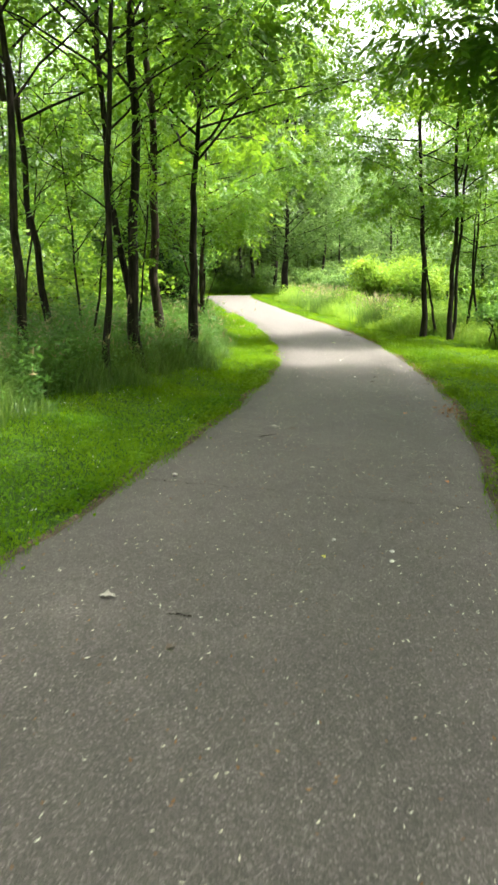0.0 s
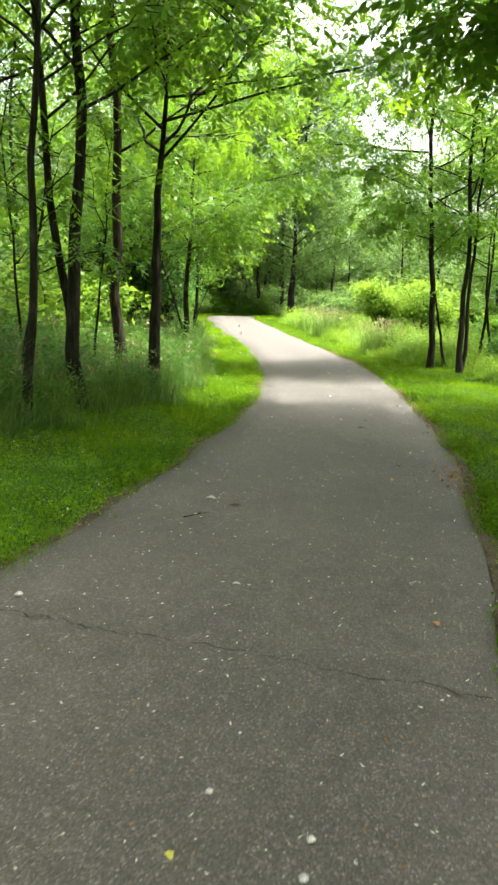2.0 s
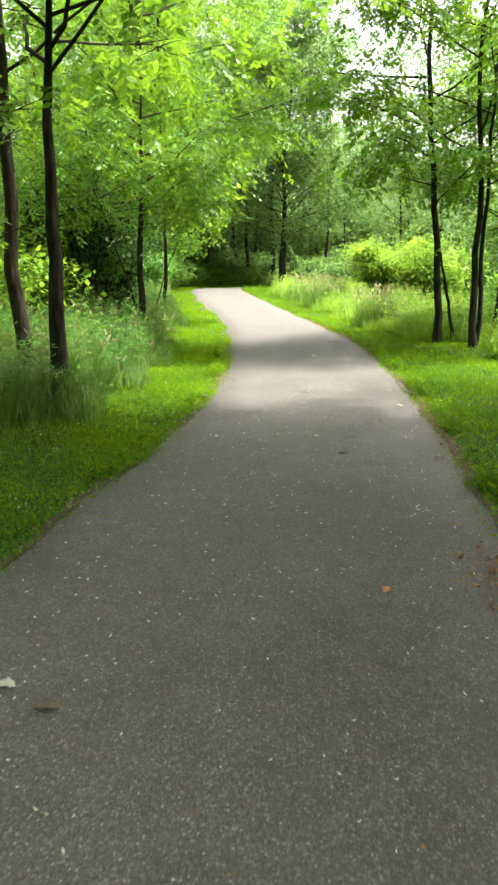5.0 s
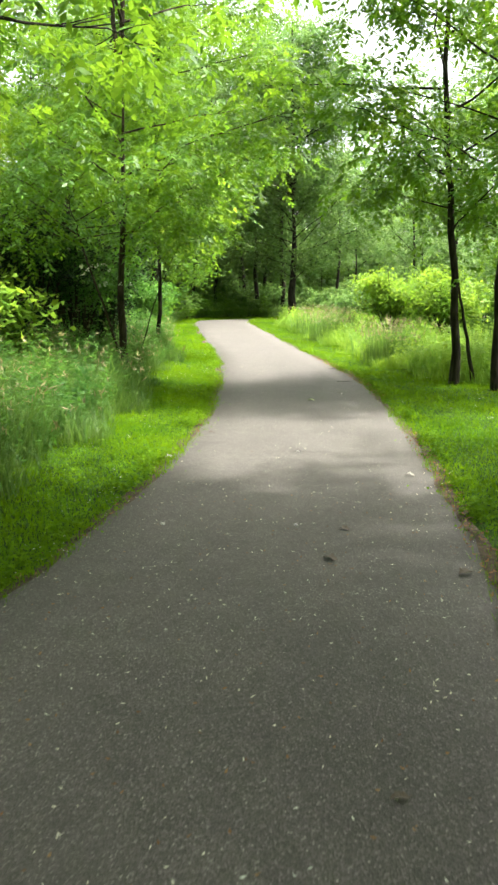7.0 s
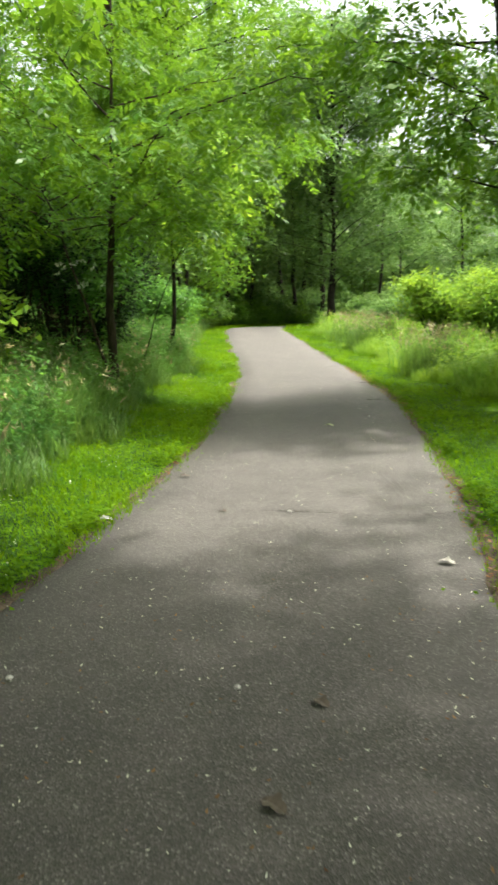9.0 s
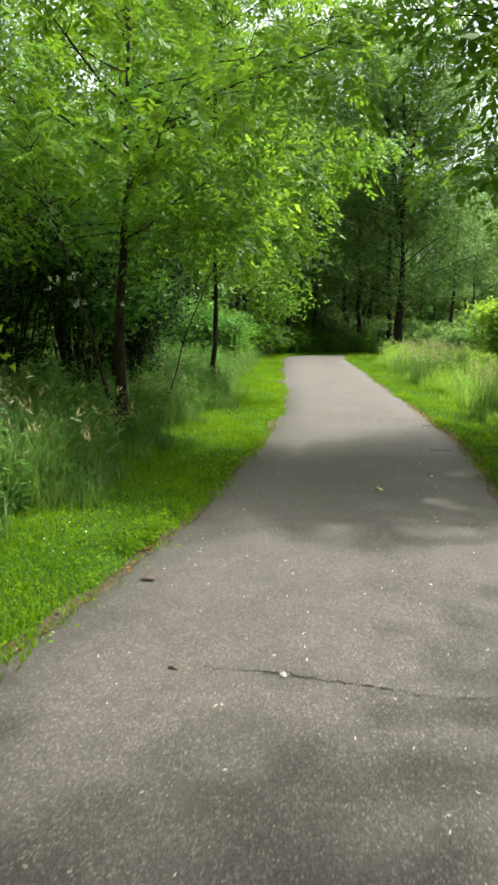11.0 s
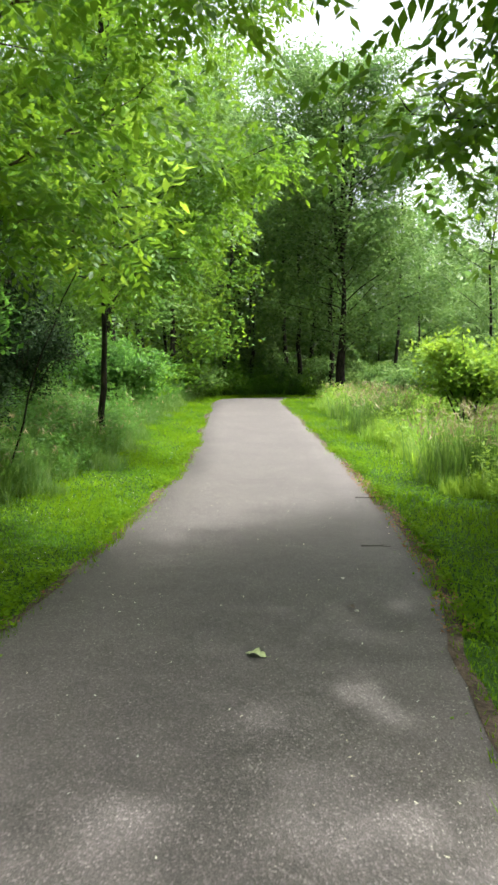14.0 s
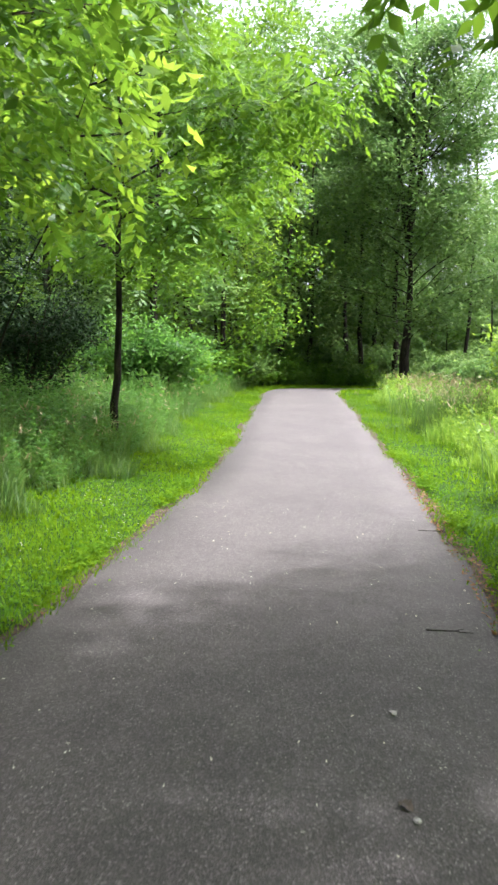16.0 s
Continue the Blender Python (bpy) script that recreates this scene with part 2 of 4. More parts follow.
# ---- plan: centre line of the paved path and lie of the land ----
EDGE_Y = [-60, -30, -12, -4, 0, 4, 6, 8, 10, 12, 14, 16, 18, 20, 22, 24, 26, 28, 30, 33, 38, 45]
EDGE_L = [-42, -19.6, -7.85, -4.02, -2.37, -1.26, -0.76, -0.34, 0.04, 0.36, 0.57, 0.68, 0.70, 0.64, 0.55, 0.43, 0.28, 0.07, -0.16, -0.62, -1.35, -2.3]
EDGE_R = [-38, -16.4, -4.75, -1.08, 0.47, 1.5, 1.98, 2.38, 2.71, 2.92, 3.09, 3.2, 3.29, 3.34, 3.3, 3.14, 2.93, 2.73, 2.47, 2.09, 1.48, 0.4]
ys = np.arange(-60, 45.01, 0.25)
kern = np.exp(-np.linspace(-2, 2, 9) ** 2)
ease = lambda v: np.convolve(np.pad(np.interp(ys, EDGE_Y, v), 4, mode="reflect", reflect_type="odd"), kern / kern.sum(), "valid")
left_x, right_x = ease(EDGE_L), ease(EDGE_R)
cs = (left_x + right_x) / 2
halves = (right_x - left_x) / 2 / np.sqrt(1 + np.gradient(cs, 0.25) ** 2)


def centre_x(y):
    return np.interp(y, ys, cs)


def half(y):
    return np.interp(y, ys, halves)


def smooth01(a):
    a = np.clip(a, 0, 1)
    return a * a * (3 - 2 * a)


def off_path(x, y):
    """Distance to the side of the paved edge: below 0 on the pavement; sign of the side."""
    d = np.asarray(x) - centre_x(y)
    slope = (centre_x(np.asarray(y) + 0.5) - centre_x(np.asarray(y) - 0.5))
    d = d / np.sqrt(1 + slope ** 2)
    return np.abs(d) - half(y), np.sign(d)


def ground_z(x, y):
    x, y = np.asarray(x, float), np.asarray(y, float)
    z = 0.0008 * np.clip(y - 16, 0, 30) ** 2
    o, s = off_path(x, np.minimum(y, 45))
    bank = smooth01((o - 0.7) / 3.0) * (s < 0) * smooth01((46 - y) / 12) * 0.38
    lumps = 0.05 * np.sin(x * 1.3 + y * 0.7) * np.sin(y * 1.1 - x * 0.4) * smooth01((o - 0.3) / 1.5)
    return z + bank + lumps


# ground: one sheet out to the horizon, finer near the path
gx = np.unique(np.concatenate([np.linspace(-900, -40, 12), np.linspace(-40, -9, 22), np.linspace(-9, 11, 81), np.linspace(11, 40, 22), np.linspace(40, 900, 12)]))
gy = np.unique(np.concatenate([np.linspace(-800, -20, 10), np.linspace(-20, 58, 196), np.linspace(58, 110, 20), np.linspace(110, 1000, 10)]))
GX, GY = np.meshgrid(gx, gy)
GV = np.stack([GX, GY, ground_z(GX, GY)], -1).reshape(-1, 3)
nx_, ny_ = len(gx), len(gy)
ii, jj = np.meshgrid(np.arange(ny_ - 1), np.arange(nx_ - 1), indexing="ij")
GQ = np.stack([ii * nx_ + jj, ii * nx_ + jj + 1, (ii + 1) * nx_ + jj + 1, (ii + 1) * nx_ + jj], -1).reshape(-1, 4)
tagged(new("ground", np_mesh("ground", GV, GQ, mats=[TURF], smooth=True)), "grassy ground with earth showing between the plants", "ground", kind="structure")

# pavement: a ribbon that bends to the right at its far end
line = [(centre_x(y), y) for y in np.arange(-40, 45.01, 0.25)]
turn = [(-0.98, 46.6), (-0.95, 48.2), (-0.5, 49.8), (0.5, 51.2), (2.2, 52.3), (5, 53.2), (10, 53.8), (20, 54.2), (40, 55)]
tl = np.array([line[-1]] + turn)
for a, b in zip(tl[:-1], tl[1:]):
    n = max(2, int(np.hypot(*(b - a)) / 0.3))
    line += [tuple(a + (b - a) * (i + 1) / n) for i in range(n)]
LN = np.array(line)
for _ in range(6):
    LN[330:-1] = (LN[329:-2] + 2 * LN[330:-1] + LN[331:]) / 4
tan = np.gradient(LN, axis=0)
tan /= np.linalg.norm(tan, axis=1)[:, None]
nor2 = np.stack([tan[:, 1], -tan[:, 0]], 1)
K = len(LN)
s_ = np.arange(K) * 0.25
jl = 0.05 * np.sin(s_ * 2.1) * np.sin(s_ * 0.77 + 1) + rng.normal(0, 0.012, K)
jr = 0.05 * np.sin(s_ * 1.7 + 2) * np.sin(s_ * 0.61) + rng.normal(0, 0.012, K)
across = np.array([-1, -0.985, -0.6, -0.2, 0.2, 0.6, 0.985, 1])
PV = []
for c, a in enumerate(across):
    w = a * half(LN[:, 1]) + np.where(a < 0, jl, jr) * abs(a) ** 3
    xy = LN + nor2 * w[:, None]
    base = 0.0008 * np.clip(xy[:, 1] - 16, 0, 30) ** 2
    lift = -0.01 if abs(a) == 1 else 0.022 + 0.012 * (1 - a * a)
    PV.append(np.column_stack([xy, base + lift]))
PV = np.stack(PV, 1).reshape(-1, 3)
m_ = len(across)
ii, jj = np.meshgrid(np.arange(K - 1), np.arange(m_ - 1), indexing="ij")
PQ = np.stack([ii * m_ + jj, ii * m_ + jj + 1, (ii + 1) * m_ + jj + 1, (ii + 1) * m_ + jj], -1).reshape(-1, 4)
pavement = tagged(new("pavement", np_mesh("pavement", PV, PQ, mats=[ASPHALT], smooth=True)), "worn grey asphalt footpath with pale stone chips and thin cracks", "path", kind="structure")


def paved_z(y):
    return 0.0008 * max(0.0, min(30.0, y - 16)) ** 2 + 0.034


def ribbon(points, widths, lift):
    P = np.array(points, float)
    t = np.gradient(P, axis=0)
    t /= np.linalg.norm(t, axis=1)[:, None]
    n = np.stack([t[:, 1], -t[:, 0]], 1) * np.array(widths)[:, None] / 2
    z = np.array([paved_z(y) for y in P[:, 1]])[:, None] + lift
    V = np.concatenate([np.hstack([P + n, z]), np.hstack([P - n, z])])
    k = len(P)
    i = np.arange(k - 1)
    return V, np.stack([i, i + 1, i + 1 + k, i + k], 1)


def crack(x0, y0, x1, y1, seed):
    r = np.random.default_rng(seed)
    n = 60
    t = np.linspace(0, 1, n)
    x = x0 + (x1 - x0) * t
    y = y0 + (y1 - y0) * t + np.cumsum(r.normal(0, 0.012, n)) * np.sin(np.pi * t) + 0.012 * r.normal(0, 1, n)
    w = np.clip(r.normal(0.006, 0.004, n), 0.001, 0.016)
    V, Q = ribbon(np.column_stack([x, y]), w, 0.003)
    part("crack", np_mesh("crack", V, Q, mats=[CRACK]), pavement, "thin dark crack across the asphalt")


crack(-0.75, 5.62, 1.75, 4.78, 3)
crack(1.5, 14.82, 3.1, 14.86, 5)

# strips of earth where turf meets asphalt
for side, jit in ((-1, jl), (1, jr)):
    a0 = LN + nor2 * (side * (half(LN[:, 1]) - 0.03) + jit)[:, None]
    wid = 0.07 + 0.05 * np.abs(np.sin(s_ * 1.3 + side)) * np.abs(np.sin(s_ * 0.37)) + rng.uniform(0, 0.03, K)
    a1 = a0 + nor2 * (side * wid)[:, None]
    zz = lambda q, h: np.column_stack([q, 0.0008 * np.clip(q[:, 1] - 16, 0, 30) ** 2 + h])
    V = np.concatenate([zz(a0, 0.027), zz(a1, 0.014)])
    i = np.arange(K - 1)
    tagged(new("path_edge", np_mesh("path_edge", V, np.stack([i, i + 1, i + 1 + K, i + K], 1), mats=[DIRT])), "strip of bare earth along the asphalt edge", "earth", kind="structure")

# ---- trees ----


def spine(base, top, n, wob, r):
    t = np.linspace(0, 1, n)
    P = np.asarray(base)[None] + (np.asarray(top) - np.asarray(base))[None] * t[:, None]
    w = np.cumsum(r.normal(0, wob, (n, 3)), 0)
    w -= w[0] + (w[-1] - w[0]) * t[:, None]
    w[:, 2] *= 0.2
    return P + w


def along(P, t):
    k = np.linspace(0, 1, len(P))
    return np.array([np.interp(t, k, P[:, c]) for c in range(3)])


def grow(seed, stems, crown_from, limbs, reach, leaves, leaf_len, leaf_wid, spray=0.55, flat=0.22, bias=None, rise=0.45, twigs=6, droop=0.25, tuft=None, feather=0.0):
    """Skeleton and leaves of a broadleaf tree. stems: (base, top, radius) lists; tuft: (low, high) part of the limb that bears leaves."""
    r = np.random.default_rng(seed)
    trunk, branch, C = [], [], []
    for si, (b, t, rad) in enumerate(stems):
        P = spine(b, t, 16, 0.032 * np.linalg.norm(np.subtract(t, b)) / 8, r)
        k = np.linspace(0, 1, 16)
        R = 0.88 * rad * (1 - 0.82 * k) + (rad * 0.35 * np.exp(-k * 22) if b[2] < 0.2 else 0)
        trunk.append(tube(P, R, 9))
        height = t[2]
        for i in range(limbs):
            z = crown_from + (height * 0.97 - crown_from) * ((i + r.uniform(0.1, 0.9)) / limbs)
            if z < b[2] + 0.3 or height < crown_from + 0.6:
                continue
            f = (z - b[2]) / (t[2] - b[2])
            o = along(P, f)
            az = i * 2.4 + r.uniform(-0.6, 0.6) + si * 1.3
            d = np.array([np.cos(az), np.sin(az), 0])
            if bias is not None:
                d = d + np.asarray(bias)
                d /= np.linalg.norm(d)
            rel = (z - crown_from) / max(0.1, height - crown_from)
            L = reach * (0.55 + 0.75 * np.sin(np.pi * min(1, 0.18 + 0.78 * rel))) * r.uniform(0.65, 1.15)
            d[2] = rise * r.uniform(0.3, 1.5)
            e = o + d * L
            Q = spine(o, e, 9, 0.07 * L / 3, r)
            Q[:, 2] -= 0.10 * L * np.linspace(0, 1, 9) ** 2
            r0 = max(0.012, min(0.55 * rad * (1 - 0.8 * f), 0.006 * L + 0.007))
            bough = [tube(Q, r0 * (1 - 0.8 * np.linspace(0, 1, 9)), 5)]
            lo, hi = tuft or (0.3, 1.0)
            for j in range(twigs):
                g = lo + (hi - lo) * (j + r.uniform(0, 1)) / twigs
                p = along(Q, g)
                ta = np.arctan2(d[1], d[0]) + r.choice([-1, 1]) * r.uniform(0.5, 1.2)
                tl_ = r.uniform(0.25, 0.5) * reach * 0.55 * (1.15 - 0.5 * g)
                q = p + np.array([np.cos(ta), np.sin(ta), r.uniform(-0.05, 0.45)]) * tl_
                W = spine(p, q, 4, 0.03, r)
                bough.append(tube(W, np.linspace(0.35 * r0 + 0.003, 0.003, 4), 3))
                C.append(np.concatenate([W[1:], Q[-2:]]) if j == twigs - 1 else W[1:])
            branch.append(join(bough))
        C.append(P[-3:])
    S = np.concatenate(C)
    pick = S[r.integers(0, len(S), leaves)]
    jit = r.normal(0, 1, (leaves, 3)) * np.array([spray, spray, flat])
    pts = pick + jit
    pts[:, 2] -= 0.06 * np.hypot(jit[:, 0], jit[:, 1])
    if feather:
        k = max(1, leaves // 7)
        return trunk, branch, compound_leaves(pts[:k], jit[:k], feather, leaf_len, leaf_wid, r)
    return trunk, branch, leaf_quads(pts, leaf_len, leaf_wid, 0.45, droop, r)


def tree(name, x, y, label, group, seed, stems, bark=None, leaf=None, **kw):
    z = float(ground_z(x, y)) - 0.08
    root = thing(name, x, y, z, label, "tree", group)
    trunk, branch, lv = grow(seed, stems, **kw)
    bark = bark or BARK
    for V, Q in trunk:
        part("trunk", np_mesh("trunk", V, Q, mats=[bark], smooth=True), root)
    for V, Q in branch:
        part("limb", np_mesh("limb", V, Q, mats=[bark], smooth=True), root)
    part("crown", np_mesh("crown", *lv, mats=[leaf or LEAF]), root)
    return root


def stem(dx0, dy0, dx1, dy1, h, rad, z0=0.0):
    return ((dx0, dy0, z0), (dx1, dy1, h), rad)


LEFT = "slim dark-barked trees in tall grass beside the path"
hi = dict(crown_from=3.4, limbs=15, reach=2.6, leaves=7500, leaf_len=0.13, leaf_wid=0.06, spray=0.42, flat=0.22, rise=0.95, tuft=(0.45, 1.0), feather=0.3)
tree("slim_tree", -2.98, 10.4, "slim dark tree with upright leader in tall grass", LEFT, 11, [stem(0, 0, -0.25, 0.2, 9.5, 0.075), stem(-0.1, 0, -0.9, 0.3, 9, 0.05, 3.5)], **hi)
tree("slim_tree", -3.02, 12.0, "slim dark tree leaning beside a thin sapling", LEFT, 12, [stem(0, 0, -0.9, 0.2, 9.0, 0.07)], **hi)
tree("slim_tree", -1.9, 10.4, "thin crooked dark tree in tall grass", LEFT, 13, [stem(0, 0, 0.3, 0.1, 8.5, 0.06)], **hi)
tree("slim_tree", -1.6, 11.7, "tall dark tree with two stems from one foot", LEFT, 14, [stem(0, 0, 0.28, 0.1, 11.5, 0.10), stem(-0.06, 0.05, -0.75, 0.5, 10, 0.07)], **hi)
tree("slim_tree", -1.55, 14.5, "straight brown-barked tree in tall grass", LEFT, 15, [stem(0, 0, -0.35, 0.1, 11.5, 0.105)], bark=BARK_BROWN, **hi)
tree("slim_tree", -0.95, 13.35, "black-barked tree forking into two leaders", LEFT, 16, [stem(0, 0, 0.22, 0.1, 5.0, 0.115), stem(0.2, 0.1, 0.9, 0.2, 10.5, 0.07, 4.75), stem(0.2, 0.1, -0.25, 0.2, 10.5, 0.065, 4.75)],
     **{**hi, "leaves": 12000, "limbs": 13})
tree("slim_tree", -1.15, 21.0, "leafy tree with a leaning second stem among shrubs", LEFT, 17, [stem(0, 0.3, 0.1, 0.4, 5.5, 0.095), stem(0.1, 0.4, 0.35, 0.5, 11, 0.06, 5.3), stem(0.1, 0.4, -0.25, 0.4, 10.5, 0.055, 5.3), stem(0.15, -0.2, -0.9, 0.0, 3.4, 0.04)],
     bark=BARK_BROWN, crown_from=2.6, limbs=12, reach=2.25, leaves=28000, leaf_len=0.125, leaf_wid=0.05, spray=0.34, flat=0.2, rise=0.55, feather=0.32)
tree("slim_tree", -1.5, 28.1, "slender dark-stemmed tree with a leafy crown beside the path", LEFT, 18, [stem(0, 0, 0.05, 0, 6.2, 0.075), stem(0.05, 0, 0.5, 0, 11, 0.05, 6.0), stem(0.05, 0, -0.1, 0.1, 11.5, 0.05, 6.0)],
     crown_from=2.6, limbs=13, reach=2.6, leaves=38000, leaf_len=0.135, leaf_wid=0.055, spray=0.34, flat=0.2, rise=0.5, feather=0.34)
thin = dict(bark=BARK, crown_from=1.6, limbs=9, reach=0.9, leaves=700, leaf_len=0.11, leaf_wid=0.045, spray=0.2, flat=0.12, rise=0.8, feather=0.22)
for k, (x, y, dx, h) in enumerate([(-2.3, 11.3, 0.5, 3.4), (-3.5, 11.0, -0.7, 4.2), (-2.75, 13.2, -0.5, 4.6), (-1.95, 14.0, 0.3, 3.9), (-3.9, 13.4, 0.6, 4.4)]):
    tree("sapling", x, y, "thin crooked dark sapling in the tall grass", LEFT, 120 + k, [stem(0, 0, dx, 0.1, h, 0.028)], **thin)
RIGHT = "trees overhanging the mown verge"
tree("young_tree", 4.93, 21.24, "slim dark tree with a leaning stem on the verge", RIGHT, 21, [stem(0, 0, -0.55, 0.0, 10.5, 0.09), stem(0.42, 0.2, -0.12, 0.05, 2.75, 0.05)],
     crown_from=2.5, limbs=19, reach=2.15, leaves=10500, leaf_len=0.14, leaf_wid=0.062, spray=0.32, flat=0.18, feather=0.3, rise=0.4, bias=(-0.4, -0.8, 0), tuft=(0.42, 1.0))
tree("young_tree", 5.38, 20.1, "dark twin-stemmed tree on the verge", RIGHT, 22, [stem(0, 0, 0.1, 0.1, 9.5, 0.08), stem(0.02, 0.05, 0.45, 0.2, 8.5, 0.055)],
     crown_from=2.9, limbs=12, reach=2.2, leaves=7500, leaf_len=0.14, leaf_wid=0.062, spray=0.32, flat=0.18, feather=0.3, rise=0.4, bias=(-0.3, -0.35, 0), tuft=(0.42, 1.0))
tree("young_tree", 6.6, 22.7, "pair of thin crooked stems behind the verge", RIGHT, 23, [stem(0, 0, 0.3, 0.1, 6.5, 0.05), stem(0.25, 0, -0.1, 0.1, 6, 0.045)],
     crown_from=2.2, limbs=10, reach=2.0, leaves=12000, leaf_len=0.14, leaf_wid=0.07, spray=0.4, flat=0.18, rise=0.4)
tree("verge_tree", 5.7, 10.3, "broad-leaved tree whose boughs hang over the path", RIGHT, 24, [stem(0, 0, -0.3, 0.3, 10, 0.13)],
     crown_from=3.6, limbs=20, reach=3.4, leaves=34000, leaf_len=0.16, leaf_wid=0.08, spray=0.4, flat=0.2, rise=0.4, bias=(-0.4, -0.2, 0), feather=0.36)
# unseen trees, added so their crowns keep the near path in shade
for k, (x, y) in enumerate([(6.2, 6.0), (5.6, -1.0), (-6.5, 4.5), (-5.8, -3.5), (12.8, 13.0), (7.8, 10.6), (4.9, 2.6)]):
    tree("verge_tree", x, y, "unseen leafy tree added to shade the path", RIGHT, 30 + k, [stem(0, 0, 0.2, 0.2, 11, 0.13)], crown_from=4.4, limbs=18, reach=3.6, leaves=13000,
         leaf_len=0.22, leaf_wid=0.12, spray=0.55, flat=0.3, rise=0.4, bias=(-0.35, 0, 0) if 0 < x < 9 else None)

tree("sapling", -1.5, 24.0, "slanting sapling with bright yellow-green leaves", LEFT, 29, [stem(0, 0, 1.75, -0.5, 4.3, 0.016)], crown_from=2.6, limbs=8, reach=0.55, leaves=480,
     leaf_len=0.2, leaf_wid=0.085, spray=0.2, flat=0.12, rise=0.2, leaf=LEAF_YELLOW, droop=0.5, bias=(0.3, 0, 0))

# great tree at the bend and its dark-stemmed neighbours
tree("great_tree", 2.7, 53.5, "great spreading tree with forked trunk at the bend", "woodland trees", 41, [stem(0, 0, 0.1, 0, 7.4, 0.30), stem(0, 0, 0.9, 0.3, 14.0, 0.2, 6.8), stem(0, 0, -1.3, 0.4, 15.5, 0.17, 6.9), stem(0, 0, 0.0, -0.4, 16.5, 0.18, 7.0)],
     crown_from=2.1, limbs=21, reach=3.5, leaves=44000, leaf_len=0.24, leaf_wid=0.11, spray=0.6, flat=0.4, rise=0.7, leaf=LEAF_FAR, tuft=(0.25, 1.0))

# woodland trees: four grown forms, repeated with turns and sizes
forms = []
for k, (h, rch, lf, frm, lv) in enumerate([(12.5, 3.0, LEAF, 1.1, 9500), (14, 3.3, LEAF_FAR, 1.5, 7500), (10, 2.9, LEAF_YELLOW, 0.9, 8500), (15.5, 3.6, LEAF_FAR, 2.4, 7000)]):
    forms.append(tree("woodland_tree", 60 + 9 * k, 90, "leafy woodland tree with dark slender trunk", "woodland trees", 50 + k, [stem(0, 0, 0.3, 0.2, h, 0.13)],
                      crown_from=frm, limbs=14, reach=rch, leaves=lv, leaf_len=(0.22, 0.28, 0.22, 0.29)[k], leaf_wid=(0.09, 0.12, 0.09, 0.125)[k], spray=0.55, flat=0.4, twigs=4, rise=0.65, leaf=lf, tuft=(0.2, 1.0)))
spots = []
tr = np.random.default_rng(77)


def scatter(n, x0, x1, y0, y1, gap, ok):
    got = 0
    for _ in range(n * 40):
        x, y = tr.uniform(x0, x1), tr.uniform(y0, y1)
        if ok(x, y) and all((x - a) ** 2 + (y - b) ** 2 > gap * gap for a, b in spots):
            spots.append((x, y))
            got += 1
            yield x, y
            if got >= n:
                return


def plant(form, x, y, s):
    z = float(ground_z(x, y)) - 0.1
    return copy_thing(form, Matrix.LocRotScale((x, y, z), Euler((0, 0, tr.uniform(0, 6.28))), (s, s, s * tr.uniform(0.9, 1.1))))


clear = lambda x, y: not (x > -8.5 and y < 20) and not (-3.6 < x < 12 and y < 48) and not (y > 46 and x > -3 and y < 56.5)
for x, y in scatter(22, -20, -4.2, 15, 58, 2.7, clear):
    plant(forms[tr.choice([0, 0, 2, 1])], x, y, tr.uniform(0.7, 1.05))
for x, y in [(-4.6, 47.5), (-4.9, 40.5), (-5.4, 53.0), (-2.6, 58.5), (-6.4, 44.5)]:
    spots.append((x, y))
    plant(forms[tr.choice([0, 1])], x, y, tr.uniform(0.95, 1.1))
for x, y in scatter(12, -7, 16, 59, 70, 3.0, lambda x, y: abs(x - 3.5) > 1.6 or y > 60):
    plant(forms[tr.choice([1, 3, 3])], x, y, tr.uniform(0.85, 1.1) * (0.68 if x > 3 else 1.0))
for x, y, k, s in [(10.5, 46, 1, 0.85), (12.5, 41, 0, 0.8), (9.6, 51, 3, 0.7)]:
    spots.append((x, y))
    plant(forms[k], x, y, s)
for x, y in scatter(11, 10.5, 24, 24, 56, 3.2, lambda x, y: y < 46):
    plant(forms[tr.choice([0, 2, 1, 0])], x, y, tr.uniform(0.6, 0.85))
for x, y in scatter(5, -14, 14, -16, -5, 4, lambda x, y: abs(x - float(centre_x(y))) > 3):
    plant(forms[tr.choice([0, 1])], x, y, tr.uniform(0.8, 1.0))
for x, y in scatter(3, -8, 12, 59, 66, 1.7, lambda x, y: abs(x - 3.5) > 0.8):
    plant(forms[tr.choice([0, 1])], x, y, tr.uniform(0.38, 0.6))
for x, y, k, s in [(-3.4, 61.0, 3, 1.2), (-0.6, 62.5, 1, 1.3), (-6.2, 57.5, 3, 1.12), (1.4, 64.0, 3, 1.2), (-8.8, 53.0, 1, 1.2), (-5.0, 66.0, 3, 1.3)]:
    plant(forms[k], x, y, s)
for f in forms:
    for o in (*f.children_recursive, f):
        bpy.data.objects.remove(o)

